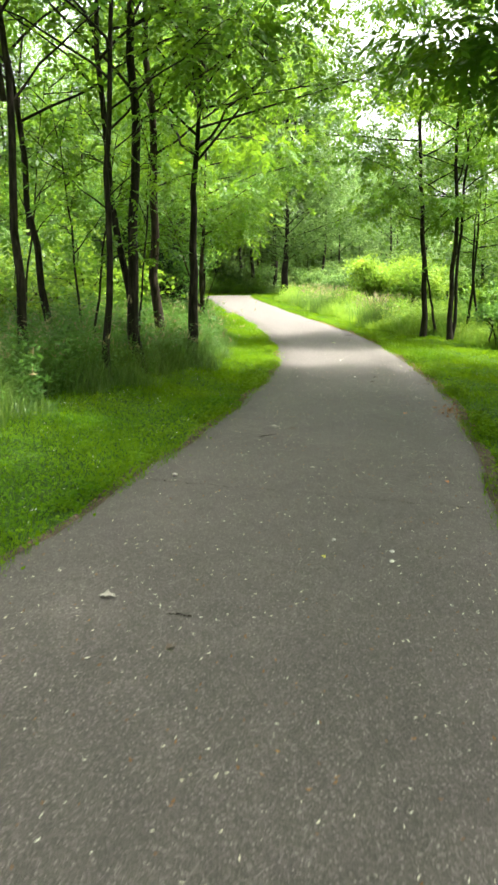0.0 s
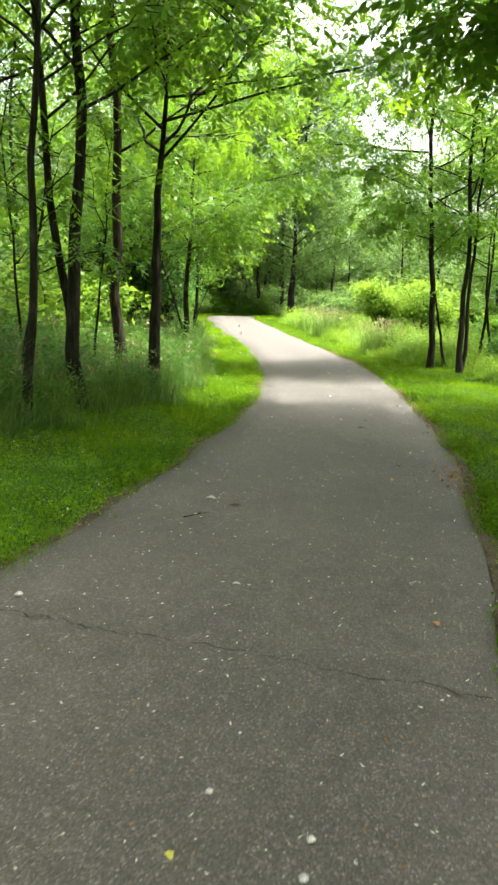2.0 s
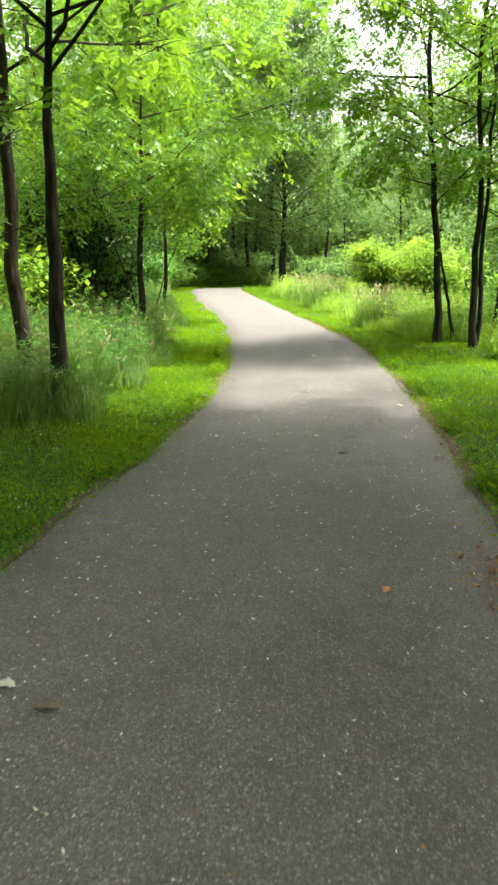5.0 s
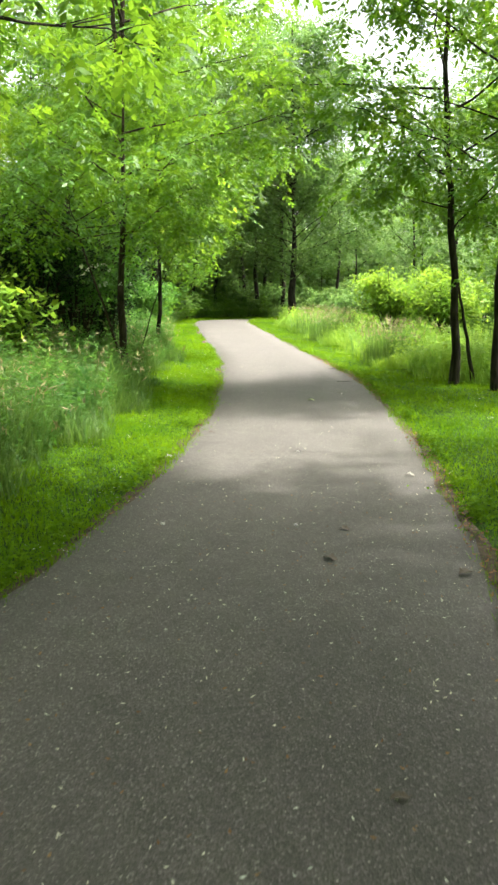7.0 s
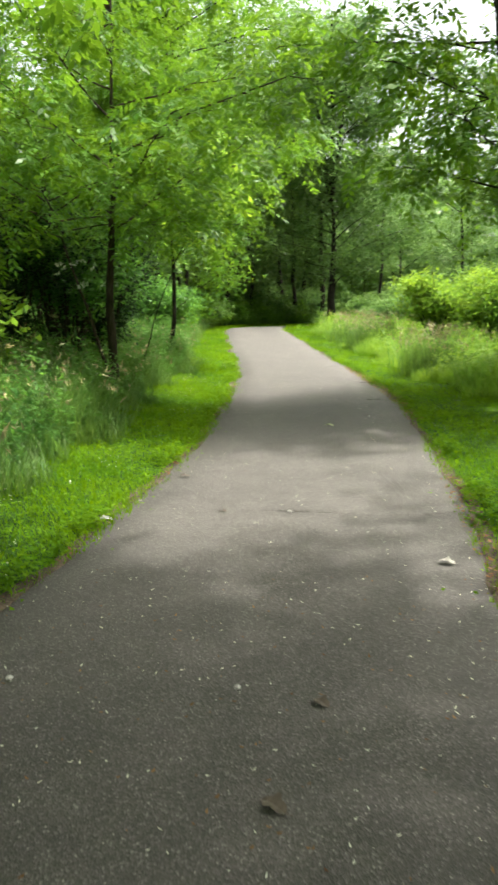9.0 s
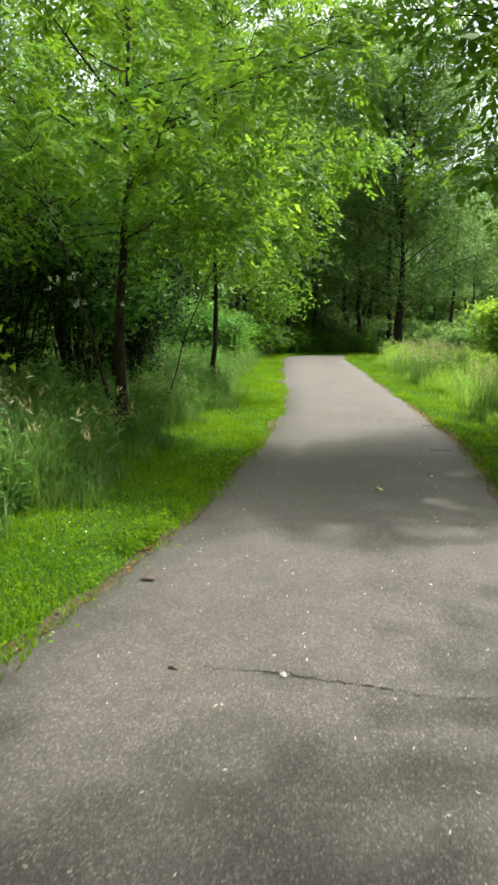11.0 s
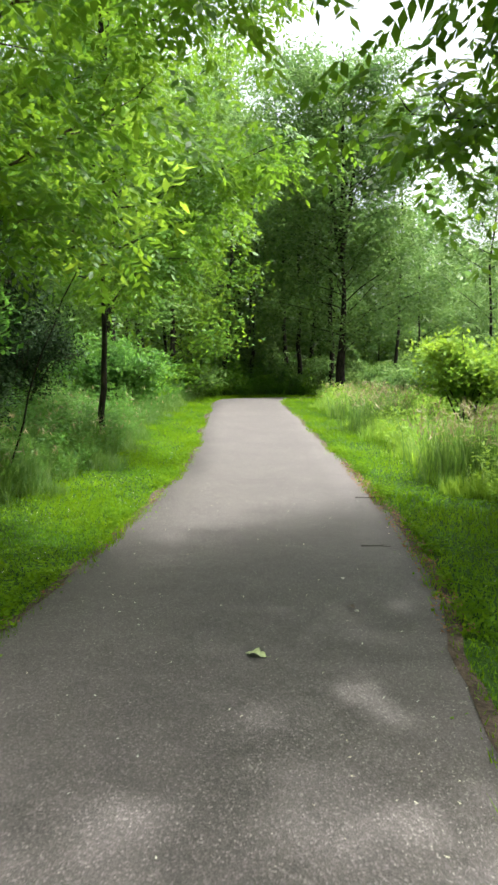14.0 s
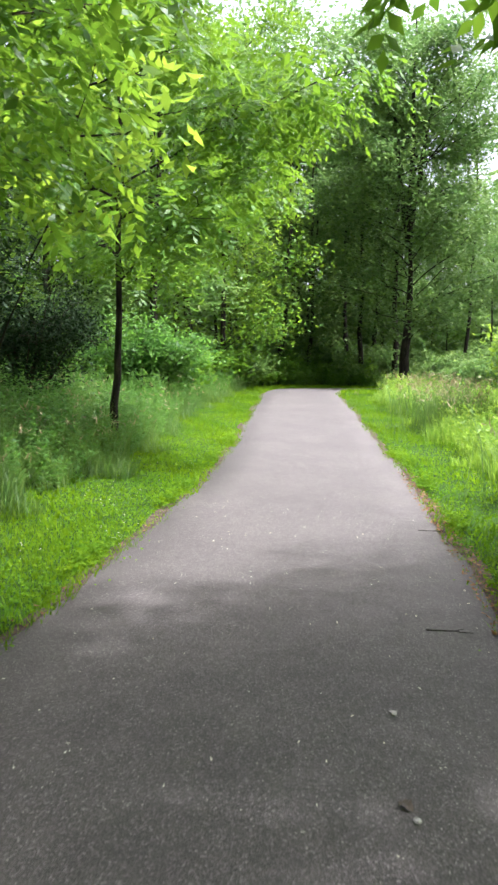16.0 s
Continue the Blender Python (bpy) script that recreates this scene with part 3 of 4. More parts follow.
# bare dark trunks in the depth of the wood
bare = thing("bare_tree", 60, 80, 0, "tall dark trunk in the shaded wood", "tree trunk", "bare trunks in the wood")
r_ = np.random.default_rng(5)
P = spine((0, 0, -0.1), (0.4, 0.2, 12), 14, 0.06, r_)
part("trunk", np_mesh("trunk", *tube(P, 0.14 * (1 - 0.75 * np.linspace(0, 1, 14)), 8), mats=[BARK], smooth=True), bare)
for i, (x, y) in enumerate([(-2.2, 57), (-0.2, 58), (0.6, 56.6), (-3.6, 56), (2.3, 57.5), (-4.8, 55), (5.6, 57), (-6.2, 54), (-2.9, 60), (1.0, 61), (-7.5, 50), (-5.6, 47)]):
    copy_thing(bare, Matrix.LocRotScale((x, y, float(ground_z(x, y))), Euler((0, 0, i * 1.9)), (0.8 + 0.1 * (i % 6),) * 2 + (1,)))
for o in (*bare.children_recursive, bare):
    bpy.data.objects.remove(o)

# ---- shrubs ----


def shrub(name, x, y, label, seed, w, h, leaves, leaf, leaf_len, leaf_wid, stems=9, hollow=0.45):
    r = np.random.default_rng(seed)
    z = float(ground_z(x, y)) - 0.05
    root = thing(name, x, y, z, label, "shrub", "shrubs in the undergrowth")
    B, S = [], []
    for i in range(stems):
        a = i * 2.4 + r.uniform(-0.4, 0.4)
        q = r.uniform(0.35, 1.0)
        e = np.array([np.cos(a) * w * q, np.sin(a) * w * q, h * r.uniform(0.55, 1.0) * (1.15 - 0.4 * q)])
        P = spine((np.cos(a) * 0.1, np.sin(a) * 0.1, 0), e, 9, 0.06, r)
        P[:, 2] += 0.25 * h * np.sin(np.pi * np.linspace(0, 1, 9)) * q
        one = [tube(P, np.linspace(0.025, 0.005, 9), 5)]
        for j in range(5):
            p = along(P, r.uniform(hollow, 1))
            d = r.normal(0, 1, 3) * np.array([1, 1, 0.6])
            d /= np.linalg.norm(d)
            W = spine(p, p + d * w * 0.33, 4, 0.03, r)
            one.append(tube(W, np.linspace(0.008, 0.002, 4), 3))
            S.append(W[1:])
        B.append(join(one))
    S = np.concatenate(S)
    pts = S[r.integers(0, len(S), leaves)] + r.normal(0, 1, (leaves, 3)) * np.array([0.16, 0.16, 0.1]) * w
    pts[:, 2] = np.maximum(pts[:, 2], 0.12)
    for V, Q in B:
        part("stem", np_mesh("stem", V, Q, mats=[BARK_BROWN], smooth=True), root)
    part("foliage", np_mesh("foliage", *leaf_quads(pts, leaf_len, leaf_wid, 0.5, 0.2, r), mats=[leaf]), root)
    return root


shrub("shrub", 5.6, 33.5, "bright yellow-green rounded shrub in the meadow", 61, 1.5, 2.7, 8500, LEAF_YELLOW, 0.13, 0.07, 12, 0.35)
shrub("shrub", 7.2, 32.0, "bright yellow-green shrub in the meadow", 62, 1.6, 2.4, 6500, LEAF_YELLOW, 0.13, 0.07, 12, 0.35)
shrub("shrub", 6.2, 18.7, "dark low bush on the verge", 63, 0.55, 1.4, 2500, LEAF_DARK, 0.09, 0.045)
shrub("shrub", -2.6, 23.4, "dense dark shrub with shaded twigs", 64, 1.5, 4.2, 9000, LEAF_DARK, 0.11, 0.055, 18, 0.3)
shrub("shrub", -3.6, 25.4, "dense dark shrub with shaded twigs", 65, 1.6, 4.4, 9000, LEAF_DARK, 0.11, 0.055, 18, 0.3)
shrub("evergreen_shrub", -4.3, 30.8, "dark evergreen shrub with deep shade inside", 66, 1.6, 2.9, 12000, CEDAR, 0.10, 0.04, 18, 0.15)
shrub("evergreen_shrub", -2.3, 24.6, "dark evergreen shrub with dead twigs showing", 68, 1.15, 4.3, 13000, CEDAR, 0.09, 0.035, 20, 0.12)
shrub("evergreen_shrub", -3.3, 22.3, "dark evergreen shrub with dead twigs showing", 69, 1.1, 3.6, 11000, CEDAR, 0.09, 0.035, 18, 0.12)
shrub("shrub", -3.4, 35.5, "leafy shrub at the woodland edge", 67, 1.5, 2.6, 7000, LEAF_DARK, 0.13, 0.065, 14, 0.3)
bl = np.random.default_rng(33)
C = np.repeat(np.column_stack([bl.uniform(-1.75, -0.75, 13), bl.uniform(19.9, 20.6, 13), bl.uniform(1.75, 2.3, 13)]), 9, 0) + bl.normal(0, 0.018, (117, 3))
tagged(new("blossoms", np_mesh("blossoms", *leaf_quads(C, 0.035, 0.028, 0.8, 0.0, bl), mats=[PETAL])), "small white blossoms on twigs of the shrub", "blossoms", kind="stuff")
bright = shrub("undergrowth_bush", 68, 70, "bright yellow-green undergrowth bush behind the slim trees", 72, 1.5, 2.2, 2600, LEAF_YELLOW, 0.17, 0.08, 9, 0.2)
br_ = np.random.default_rng(91)
for x, y in [(-4.6, 15.8), (-6.0, 17.2), (-3.7, 17.6), (-5.2, 19.4), (-7.4, 15.2), (-7.6, 19.0), (-3.3, 19.4), (-9.2, 17.0), (-6.2, 13.6), (-8.8, 13.0)]:
    k = br_.uniform(0.65, 1.05)
    copy_thing(bright, Matrix.LocRotScale((x, y, float(ground_z(x, y)) - 0.05), Euler((0, 0, br_.uniform(0, 6.28))), (k, k, k)))
for o in (*bright.children_recursive, bright):
    bpy.data.objects.remove(o)
under = [shrub("undergrowth_bush", 60, 70, "low leafy undergrowth bush", 70, 1.5, 2.0, 1700, LEAF, 0.23, 0.11, 8, 0.25),
         shrub("undergrowth_bush", 64, 70, "low deep-green undergrowth bush", 71, 1.7, 2.4, 1700, LEAF_FAR, 0.25, 0.12, 8, 0.25)]
spots = [(-2.6, 23.4), (-3.6, 25.4), (-3.9, 30.5), (-3.4, 35.5)]
for x, y in scatter(30, -16, -3.6, 12, 56, 1.9, lambda x, y: x < -5 or y > 18):
    plant(under[tr.integers(0, 2)], x, y, tr.uniform(0.6, 1.15))
for x, y in scatter(13, -6, 16, 56.2, 64, 1.8, lambda x, y: abs(x - 3.5) > 1.0):
    plant(under[1], x, y, tr.uniform(0.6, 1.0))
for x, y in scatter(9, -9, 11, 57, 60, 1.2, lambda x, y: abs(x - 3.5) > 0.7):
    plant(under[1], x, y, tr.uniform(0.8, 1.3))
for x, y in scatter(12, -5, 9, 54.8, 57.5, 0.9, lambda x, y: abs(x - 3.0) > 0.8):
    plant(under[tr.integers(0, 2)], x, y, tr.uniform(0.45, 0.85))
for x, y, s in [(-3.3, 49.6, 0.5), (-3.0, 51.6, 0.6), (-1.9, 53.6, 0.45), (-0.5, 54.6, 0.5), (0.9, 55.3, 0.4), (4.6, 55.6, 0.5), (-4.3, 47.2, 0.55)]:
    plant(under[0], x, y, s)
for x, y in scatter(10, -8, -3.4, 38, 55, 1.3, lambda x, y: True):
    plant(under[tr.integers(0, 2)], x, y, tr.uniform(0.7, 1.15))
for x, y in scatter(18, 7.5, 20, 24, 51, 2.0, lambda x, y: x > 9 or y > 36):
    plant(under[tr.integers(0, 2)], x, y, tr.uniform(0.7, 1.2))
for x, y in scatter(8, 3.6, 8, 42, 50, 1.6, lambda x, y: x > 4.2 + (46 - y) * 0.2):
    plant(under[1], x, y, tr.uniform(0.5, 0.9))
for f in under:
    for o in (*f.children_recursive, f):
        bpy.data.objects.remove(o)

# far woods all round: uneven wall of leaves
fr = np.random.default_rng(9)
n = 70000
ang = fr.uniform(0, 2 * np.pi, n)
lobes = 11.5 + 2.6 * np.sin(ang * 9) + 2.0 * np.sin(ang * 23 + 1) + 1.4 * np.sin(ang * 51)
lobes = np.where((ang > 0.55) & (ang < 1.35), lobes * 0.72, lobes)
rad = 42 + 4 * np.sin(ang * 17) + fr.uniform(0, 8, n)
hgt = lobes * fr.uniform(0, 1, n) ** 1.5
pts = np.column_stack([1 + rad * np.cos(ang), 26 + rad * np.sin(ang), 0.4 + hgt])
n = 45000
ang2 = fr.uniform(0, 2 * np.pi, n)
rad2 = 53 + 4 * np.sin(ang2 * 13) + fr.uniform(0, 9, n)
h2 = (11 + 2.5 * np.sin(ang2 * 11) + 2 * np.sin(ang2 * 29)) * np.where((ang2 > 0.5) & (ang2 < 1.4), 0.8, 1.0) * fr.uniform(0, 1, n)
more = np.column_stack([1 + rad2 * np.cos(ang2), 26 + rad2 * np.sin(ang2), 0.2 + h2])
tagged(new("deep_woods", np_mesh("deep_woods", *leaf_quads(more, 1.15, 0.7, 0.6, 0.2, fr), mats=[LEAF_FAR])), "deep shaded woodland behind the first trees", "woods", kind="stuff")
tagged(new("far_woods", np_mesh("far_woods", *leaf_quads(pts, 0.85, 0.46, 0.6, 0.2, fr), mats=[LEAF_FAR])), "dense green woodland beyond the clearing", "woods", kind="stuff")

# ---- grass ----


def blades(x, y, z, h, w, lean, r):
    n = len(x)
    az = r.uniform(0, 2 * np.pi, n)
    f = np.stack([np.cos(az), np.sin(az)], 1)
    s = np.stack([-np.sin(az), np.cos(az)], 1)
    b = np.column_stack([x, y])
    L = lean * h * r.uniform(0.3, 1.4, n)
    m = b + f * (L * 0.35)[:, None]
    t = b + f * L[:, None]
    hw = (w * r.uniform(0.6, 1.3, n) / 2)[:, None]
    V = np.stack([np.column_stack([b - s * hw, z]), np.column_stack([b + s * hw, z]),
                  np.column_stack([m + s * hw * 0.8, z + h * 0.6]), np.column_stack([m - s * hw * 0.8, z + h * 0.6]),
                  np.column_stack([t, z + h * np.sqrt(np.clip(1 - (lean * 0.5) ** 2, 0.3, 1))])], 1).reshape(-1, 3)
    i = np.arange(n)[:, None] * 5
    return V, i + np.array([[0, 1, 2, 3]]), i + np.array([[3, 2, 4]]), t


def verge_right(y):
    return np.interp(y, [0, 16, 18, 20.7, 23, 25, 32, 35, 42, 44.5, 47, 50], [3.6, 3.2, 2.7, 2.1, 1.3, 1.15, 1.1, 1.3, 1.0, 1.3, 2.4, 3.2])


def verge_left(y):
    return np.interp(y, [0, 7.5, 11, 13, 14.5, 19, 21, 24, 26.5, 30, 35, 42, 46], [2.2, 1.9, 1.6, 1.2, 1.1, 1.15, 1.4, 1.5, 1.15, 1.25, 1.45, 1.3, 0.8])


g = np.random.default_rng(21)


def strip(n, side, y0, y1, lo, hi, power=1.0):
    y = y0 + (y1 - y0) * g.uniform(0, 1, n) ** power
    o = lo + (hi - lo) * g.uniform(0, 1, n)
    slope = centre_x(y + 0.5) - centre_x(y - 0.5)
    return centre_x(y) + side * (half(y) + o) * np.sqrt(1 + slope ** 2), y, o


def grass(name, label, x, y, h, w, lean, mat, short=False):
    V, Q, T, tip = blades(x, y, ground_z(x, y) - 0.01, h, w, lean, g)
    if short:
        V, Q, T = V.reshape(-1, 5, 3)[:, [0, 1, 4]].reshape(-1, 3), None, np.arange(len(x) * 3).reshape(-1, 3)
    tagged(new(name, np_mesh(name, V, Q, T, mats=[mat])), label, "grass", kind="stuff")
    return tip


# mown verges
for side, far in ((-1, 2.3), (1, 3.6)):
    X, Y, O, W = [], [], [], []
    for n, y0, y1 in ((52000, 1.5, 12), (46000, 12, 24), (34000, 24, 47), (6000, -8, 1.5)):
        x, y, o = strip(n, side, y0, y1, -0.09, far)
        edge = (verge_left(y) if side < 0 else verge_right(y)) + 0.3
        k = (o < edge) & (o > -0.045 - 0.07 * np.abs(np.sin(y * 3.7) * np.sin(y * 1.3 + side)))
        X.append(x[k]), Y.append(y[k]), O.append(o[k]), W.append(np.full(k.sum(), 0.009 if y1 <= 12 else 0.015 if y1 <= 24 else 0.028))
    x, y, o, w = map(np.concatenate, (X, Y, O, W))
    h = g.uniform(0.035, 0.075, len(x)) * (1 + 0.3 * np.sin(x * 3.1 + y * 1.7)) * np.where(o < 0.06, 1.25, 1)
    grass("mown_grass", "short bright green mown grass verge with clover", x, y, h, w, 0.7, LAWN, True)

# rough grass round the bend
x, y = g.uniform(-8, 9, 26000), g.uniform(45.5, 56.5, 26000)
near = np.full(len(x), 99.0)
for px, py in LN[340::2]:
    near = np.minimum(near, np.hypot(x - px, y - py))
k = near > half(45) + 0.05
grass("rough_grass", "rough green grass round the bend of the path", x[k], y[k], g.uniform(0.06, 0.2, k.sum()), 0.035, 0.7, LAWN, True)

# tall grass beside the trees
X, Y = [], []
for n, y0, y1, depth in ((34000, 3, 15, 3.0), (27000, 15, 28, 2.6), (20000, 28, 48, 3.0), (14000, 8, 46, 7.0)):
    x, y, o = strip(n, -1, y0, y1, 0.9, 1.0 + depth)
    edge = verge_left(y) + 0.25 * np.sin(y * 2.3) + 0.18 * np.sin(y * 5.1 + 1)
    k = o > edge
    X.append(x[k]), Y.append(y[k])
x, y = np.concatenate(X), np.concatenate(Y)
o, _ = off_path(x, y)
edge = verge_left(y)
h = g.uniform(0.4, 1.0, len(x)) * (0.5 + 0.5 * smooth01((o - edge + 0.15) / 0.5)) * (0.85 + 0.25 * np.sin(x * 1.9) * np.sin(y * 1.3))
clumps = np.sin(x * 4.3 + 1.7 * np.sin(y * 2.1)) * np.sin(y * 3.7 + 1.3 * np.sin(x * 2.9))
h *= 0.78 + 0.34 * clumps
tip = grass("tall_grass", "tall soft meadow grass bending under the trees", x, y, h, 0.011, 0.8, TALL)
k = g.choice(len(x), 4200, replace=False)
k = k[h[k] > 0.45]
C = np.column_stack([tip[k], ground_z(x[k], y[k]) + h[k] * 0.95])
V, Q = leaf_quads(np.repeat(C, 3, 0) + g.normal(0, 0.02, (len(C) * 3, 3)), 0.10, 0.018, 0.7, -0.6, g)
tagged(new("seed_heads", np_mesh("seed_heads", V, Q, mats=[SEED])), "pale tan seed heads of the tall grass", "grass", kind="stuff")

# sunny meadow on the other side
X, Y = [], []
for n, y0, y1, depth in ((26000, 16, 28, 4.5), (36000, 24, 47, 4.0), (9000, 4, 16, 4.0), (9000, 26, 50, 9.0)):
    x, y, o = strip(n, 1, y0, y1, 0.7, 1.0 + depth)
    k = o > verge_right(y) + 0.2 * np.sin(y * 1.9) + 0.15 * np.sin(y * 4.7)
    X.append(x[k]), Y.append(y[k])
x, y = np.concatenate(X), np.concatenate(Y)
o, _ = off_path(x, y)
h = g.uniform(0.25, 0.7, len(x)) * (0.5 + 0.5 * smooth01((o - verge_right(y) + 0.2) / 0.8)) * (0.8 + 0.3 * np.sin(x * 1.3 + 1) * np.sin(y * 0.9))
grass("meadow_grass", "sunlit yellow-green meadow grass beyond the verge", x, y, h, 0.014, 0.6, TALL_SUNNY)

# clumps of tan seeding grass in the meadow
X, Y = [], []
for cx_, cy_, n, sp in ((3.75, 34.5, 900, 0.5), (4.5, 26.2, 700, 0.35), (3.4, 38.5, 400, 0.4)):
    X.append(g.normal(cx_, sp, n)), Y.append(g.normal(cy_, sp, n))
x, y = np.concatenate(X), np.concatenate(Y)
h = g.uniform(0.6, 1.15, len(x))
tip = grass("seeding_grass", "clump of tall seeding grass with tan heads", x, y, h, 0.012, 0.55, TALL)
C = np.column_stack([tip, ground_z(x, y) + h * 0.97])[::4]
V, Q = leaf_quads(np.repeat(C, 3, 0) + g.normal(0, 0.03, (len(C) * 3, 3)), 0.13, 0.022, 0.7, -0.7, g)
tagged(new("seed_heads", np_mesh("seed_heads", V, Q, mats=[SEED])), "tan seed heads on the meadow clumps", "grass", kind="stuff")

# leafy weeds on both sides
def weeds(name, label, x, y, hs, mat, per=11, ll=0.10, lw=0.035, sway=0.12):
    n = len(x)
    t = np.tile(np.linspace(0.15, 1, per), n)
    lean = np.repeat(g.normal(0, sway, (n, 2)), per, 0) * t[:, None]
    H = np.repeat(hs, per)
    bx, by = np.repeat(x, per), np.repeat(y, per)
    C = np.column_stack([bx + lean[:, 0], by + lean[:, 1], ground_z(bx, by) + H * t]) + g.normal(0, 0.025, (n * per, 3))
    tagged(new(name, np_mesh(name, *leaf_quads(C, ll, lw, 0.4, 0.1, g), mats=[mat])), label, "weeds", kind="stuff")


x, y, o = strip(3600, 1, 17, 47, 1.1, 5.5)
k = o > verge_right(y) + 0.1
weeds("meadow_weeds", "leafy yellow-green weeds standing in the meadow", x[k], y[k], g.uniform(0.35, 0.85, k.sum()), LEAF_YELLOW, 12, 0.10, 0.035)
x, y, o = strip(9500, -1, 4, 47, 1.1, 4.2)
k = o > verge_left(y) + 0.15
weeds("verge_weeds", "leafy green weeds among the tall grass", x[k], y[k], g.uniform(0.25, 0.95, k.sum()) * (0.85 + 0.4 * np.sin(x[k] * 2.7) * np.sin(y[k] * 2.2)), LEAF_DARK, 16, 0.10, 0.03)
x, y = g.uniform(-7, 12, 2600), g.uniform(55.6, 60, 2600)
weeds("woodland_weeds", "shaded weeds at the foot of the wood", x, y, g.uniform(0.3, 0.9, 2600), LEAF_FAR, 10, 0.16, 0.07)

# rank tufts that lean over the asphalt edge
x, y, o = strip(2200, 1, 5, 32, 0.03, 0.26)
k = np.sin(y * 2.6) + 0.7 * np.sin(y * 6.1 + 1) + g.normal(0, 0.4, len(y)) > 0.35
x2, y2, o2 = strip(2200, -1, 3, 32, 0.03, 0.24)
k2 = np.sin(y2 * 2.2 + 2) + 0.7 * np.sin(y2 * 5.3) + g.normal(0, 0.4, len(y2)) > 0.35
x, y = np.concatenate([x[k], x2[k2]]), np.concatenate([y[k], y2[k2]])
weeds("edge_tufts", "low green weeds leaning over the asphalt edge", x, y, g.uniform(0.06, 0.15, len(x)), LAWN, 7, 0.055, 0.022, 0.04)

# clover in the turf: leaves and white heads
x, y, o = strip(9000, -1, 2, 30, 0.0, 1.8, 1.4)
k = o < verge_left(y)
x2, y2, o2 = strip(5000, 1, 4, 30, 0.0, 2.6, 1.2)
k2 = o2 < verge_right(y2)
x, y = np.concatenate([x[k], x2[k2]]), np.concatenate([y[k], y2[k2]])
weeds("clover", "small round clover leaves in the mown turf", x, y, g.uniform(0.04, 0.08, len(x)), LAWN, 3, 0.028, 0.026)
q = g.choice(len(x), 260, replace=False)
weeds("clover_flowers", "small white clover heads in the turf", x[q], y[q], g.uniform(0.06, 0.10, len(q)), PETAL, 5, 0.014, 0.012)

# ---- litter on the path ----


def fallen_leaf(x, y, size, mat, label, turn, seed):
    """A curled leaf with two lobes a side and a short stalk."""
    r = np.random.default_rng(seed)
    bm = bmesh.new()
    n = 9
    rows = []
    for i in range(n):
        t = i / (n - 1)
        w = size * 0.34 * math.sin(math.pi * min(1, t * 0.92 + 0.06)) * (1 + 0.22 * math.sin(t * 14))
        c = 0.10 * size * math.sin(math.pi * t) + 0.004
        rows.append([bm.verts.new((s * w, (t - 0.5) * size, c + abs(s) * w * r.uniform(0.1, 0.45))) for s in (-1, 0, 1)])
    for a, b in zip(rows[:-1], rows[1:]):
        for k in (0, 1):
            bm.faces.new((a[k], a[k + 1], b[k + 1], b[k]))
    s0 = [bm.verts.new((dx, -0.5 * size, 0.004)) for dx in (-0.002, 0.002)] + [bm.verts.new((0.01 + dx, -0.72 * size, 0.006)) for dx in (0.002, -0.002)]
    bm.faces.new(s0)
    me = bpy.data.meshes.new("fallen_leaf")
    bm.to_mesh(me)
    bm.free()
    me.materials.append(mat)
    ob = new("fallen_leaf", me)
    ob.matrix_world = pose(x, y, paved_z(y) - 0.002, 0, 0, turn)
    return tagged(ob, label, "leaf", "fallen leaves on the path")


def plain(name, col, rough=0.7):
    m, nodes, links, b = material(name)
    n = noise_tex(nodes, links, 60, 4.0)
    r = ramp(nodes, [(0.3, tuple(c * 0.75 for c in col)), (0.7, tuple(min(1, c * 1.2) for c in col))])
    links.new(n.outputs[0], r.inputs[0])
    links.new(r.outputs[0], b.inputs["Base Color"])
    b.inputs["Roughness"].default_value = rough
    return m


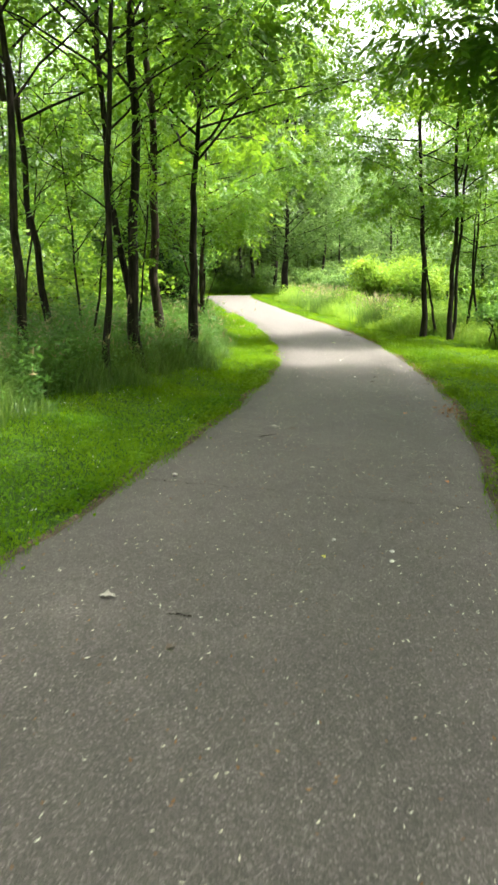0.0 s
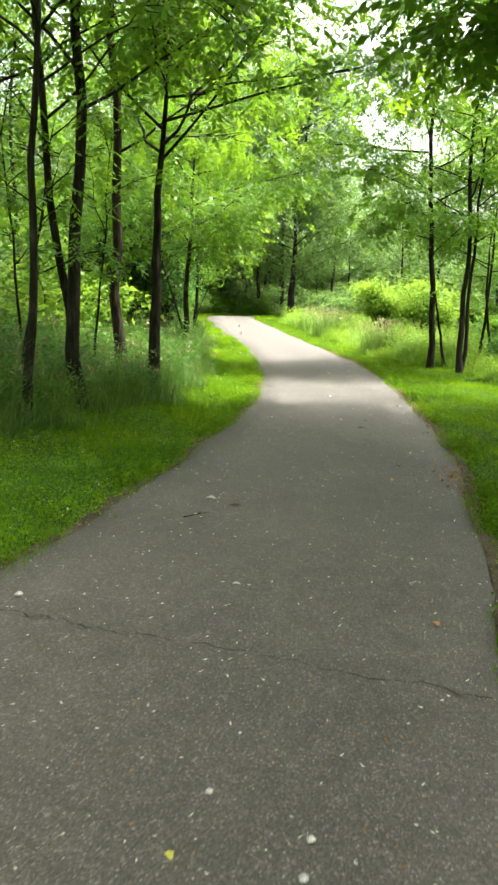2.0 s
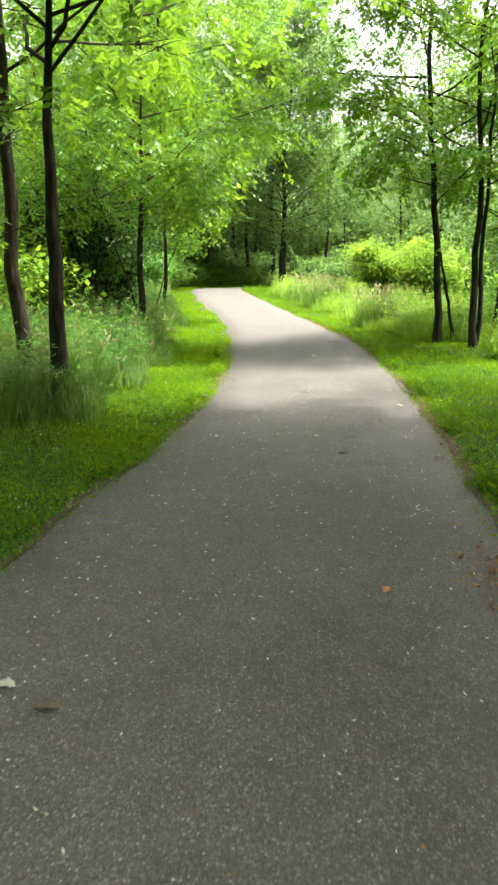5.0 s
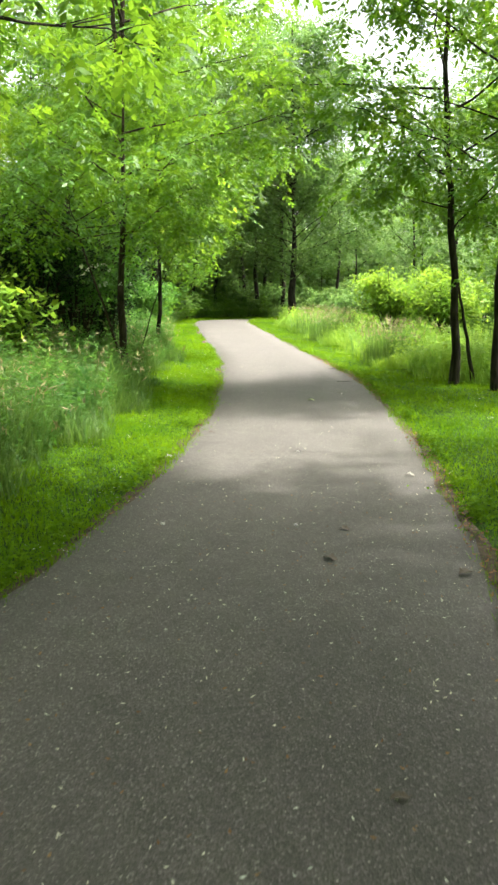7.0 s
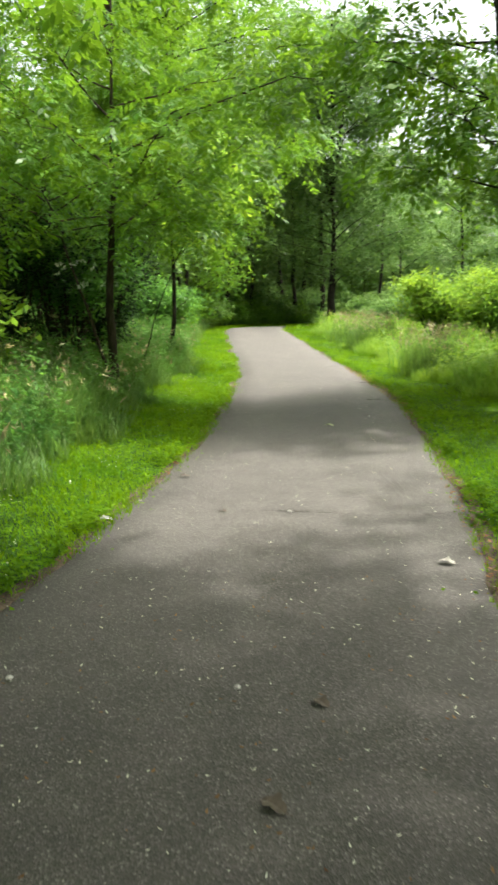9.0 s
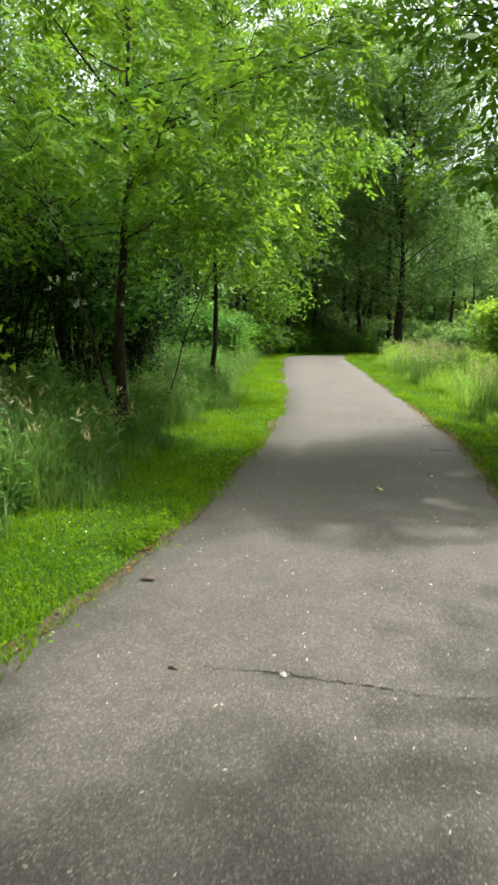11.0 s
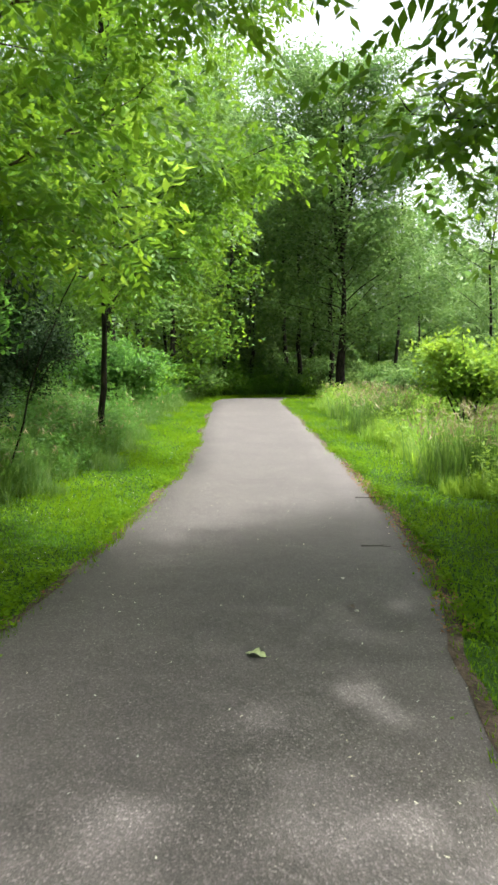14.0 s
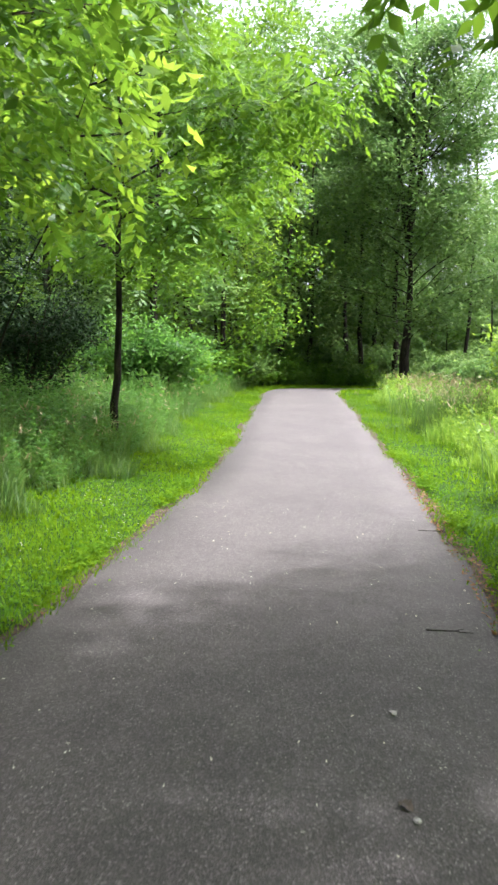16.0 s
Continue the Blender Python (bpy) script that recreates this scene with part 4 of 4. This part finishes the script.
PALE = plain("pale_leaf", (0.36, 0.41, 0.20))
GREY = plain("dry_grey_leaf", (0.33, 0.31, 0.27))
GOLD = plain("yellow_leaf", (0.42, 0.38, 0.06))
RUST = plain("rust_leaf", (0.34, 0.13, 0.05))
BROWN = plain("brown_leaf", (0.07, 0.05, 0.035))
for i, (x, y, s, m, lab, a) in enumerate([
        (2.19, 19.02, 0.12, PALE, "pale green fallen leaf lying underside up", 70), (0.55, 5.98, 0.045, GREY, "pale dry fallen leaf", 80),
        (1.52, 5.54, 0.05, RUST, "small rust-coloured fallen leaf", 10), (0.43, 3.93, 0.036, GOLD, "small yellow fallen leaf", 20),
        (-0.3, 2.87, 0.05, BROWN, "brown curled fallen leaf", 130), (2.8, 13.7, 0.10, GREY, "pale dry fallen leaf", 60), (0.3, 7.78, 0.08, GREY, "pale dry fallen leaf", 75),
        (0.56, 14.53, 0.11, GREY, "pale dry fallen leaf", 100), (0.87, 15.99, 0.10, BROWN, "brown curled fallen leaf", 90), (-0.65, 3.39, 0.08, GREY, "pale dry fallen leaf", 85),
        (1.94, 11.44, 0.10, BROWN, "brown curled fallen leaf", 50), (1.99, 9.21, 0.06, BROWN, "brown curled fallen leaf", 95), (2.68, 11.2, 0.10, BROWN, "brown curled fallen leaf", 120),
        (1.84, 8.61, 0.07, RUST, "curled rust-brown fallen leaf", 150), (1.4, 16.24, 0.04, BROWN, "brown curled fallen leaf", 20), (2.66, 20.65, 0.05, GREY, "pale dry fallen leaf", 20), (2.71, 19.95, 0.07, BROWN, "brown curled fallen leaf", 40),
        (0.49, 7.63, 0.09, BROWN, "brown curled fallen leaf", 88), (2.08, 12.05, 0.08, BROWN, "brown curled fallen leaf", 45), (1.37, 14.8, 0.06, BROWN, "brown curled fallen leaf", 60)]):
    fallen_leaf(x, y, s, m, lab, a, i)


def fallen_twig(x, y, length, turn, seed):
    r = np.random.default_rng(seed)
    P = spine((-length / 2, 0, 0.006), (length / 2, 0, 0.006), 9, 0.006, r)
    P[:, 2] = 0.006
    pieces = [tube(P, np.linspace(0.0045, 0.002, 9), 6), tube(spine(P[5], P[5] + np.array([0.05, 0.03, 0.004]), 4, 0.002, r), np.linspace(0.003, 0.0015, 4), 5)]
    ob = new("fallen_twig", np_mesh("fallen_twig", *join(pieces), mats=[BARK], smooth=True))
    ob.matrix_world = pose(x, y, paved_z(y), 0, 0, turn)
    tagged(ob, "thin dark fallen twig on the asphalt", "twig", "twigs on the path")


for i, (x, y, l, a) in enumerate([(2.96, 21.75, 0.26, 2), (2.99, 24.4, 0.3, 5), (0.23, 7.3, 0.22, 40), (-0.27, 3.18, 0.08, 150)]):
    fallen_twig(x, y, l, a, 90 + i)


def pebble(x, y, s, seed):
    bm = bmesh.new()
    bmesh.ops.create_icosphere(bm, subdivisions=2, radius=s)
    for v in bm.verts:
        v.co = v.co * (1 + 0.25 * noise.noise(v.co / s * 1.3 + Vector((seed, 0, 0))))
        v.co.z *= 0.55
    me = bpy.data.meshes.new("pebble")
    bm.to_mesh(me)
    bm.free()
    me.materials.append(STONE)
    ob = new("pebble", me)
    ob.location = (x, y, paved_z(y) + s * 0.3)
    tagged(ob, "pale rounded pebble lying on the asphalt", "pebble", "pebbles on the path")


for i, (x, y, s) in enumerate([(1.86, 14.8, 0.018), (0.79, 3.86, 0.014), (-0.54, 5.73, 0.022), (1.76, 12.15, 0.015), (0.84, 12.17, 0.016), (0.52, 4.21, 0.012), (0.82, 4.01, 0.014), (2.75, 19.87, 0.014)]):
    pebble(x, y, s, i)

# small scattered chips, flower scales and dry bits
x, y, o = strip(1900, 1, 1.5, 13.5, -2.65, -0.02, 1.0)
x2, y2, o2 = strip(300, 1, 13.5, 26, -2.5, -0.02, 1.0)
x, y = np.concatenate([x2, x]), np.concatenate([y2, y])
x, y = np.concatenate([x[::2], x[1::2]]), np.concatenate([y[::2], y[1::2]])
C = np.column_stack([x, y, [paved_z(v) + 0.002 for v in y]])
V, Q = leaf_quads(C[:1350], 0.02, 0.006, 0.15, 0.0, g)
tagged(new("pale_litter", np_mesh("pale_litter", V, Q, mats=[PETAL])), "tiny pale flower scales strewn on the asphalt", "litter", kind="stuff")
V, Q = leaf_quads(C[1350:], 0.02, 0.01, 0.2, 0.0, g)
tagged(new("dark_litter", np_mesh("dark_litter", V, Q, mats=[DRY])), "tiny dark bits strewn on the asphalt", "litter", kind="stuff")
D = []
for n, side, y0, y1, lo, hi_ in ((700, 1, 19.5, 28, -0.10, 0.12), (60, 1, 7.6, 10.0, -0.08, 0.08), (260, 1, 10.3, 16, -0.08, 0.1), (140, -1, 4, 24, -0.05, 0.08)):
    x, y, o = strip(n, side, y0, y1, lo, hi_)
    D.append(np.column_stack([x, y, [paved_z(v) + 0.006 for v in y]]))
lx, ly = g.normal(2.42, 0.10, 130), g.normal(8.75, 0.28, 130)
D.append(np.column_stack([lx, ly, [paved_z(v) + 0.006 for v in ly]]))
V, Q = leaf_quads(np.concatenate(D), 0.04, 0.02, 0.25, 0.0, g)
tagged(new("edge_litter", np_mesh("edge_litter", V, Q, mats=[DRY])), "dry reddish-brown leaf litter along the path edge", "litter", kind="stuff")
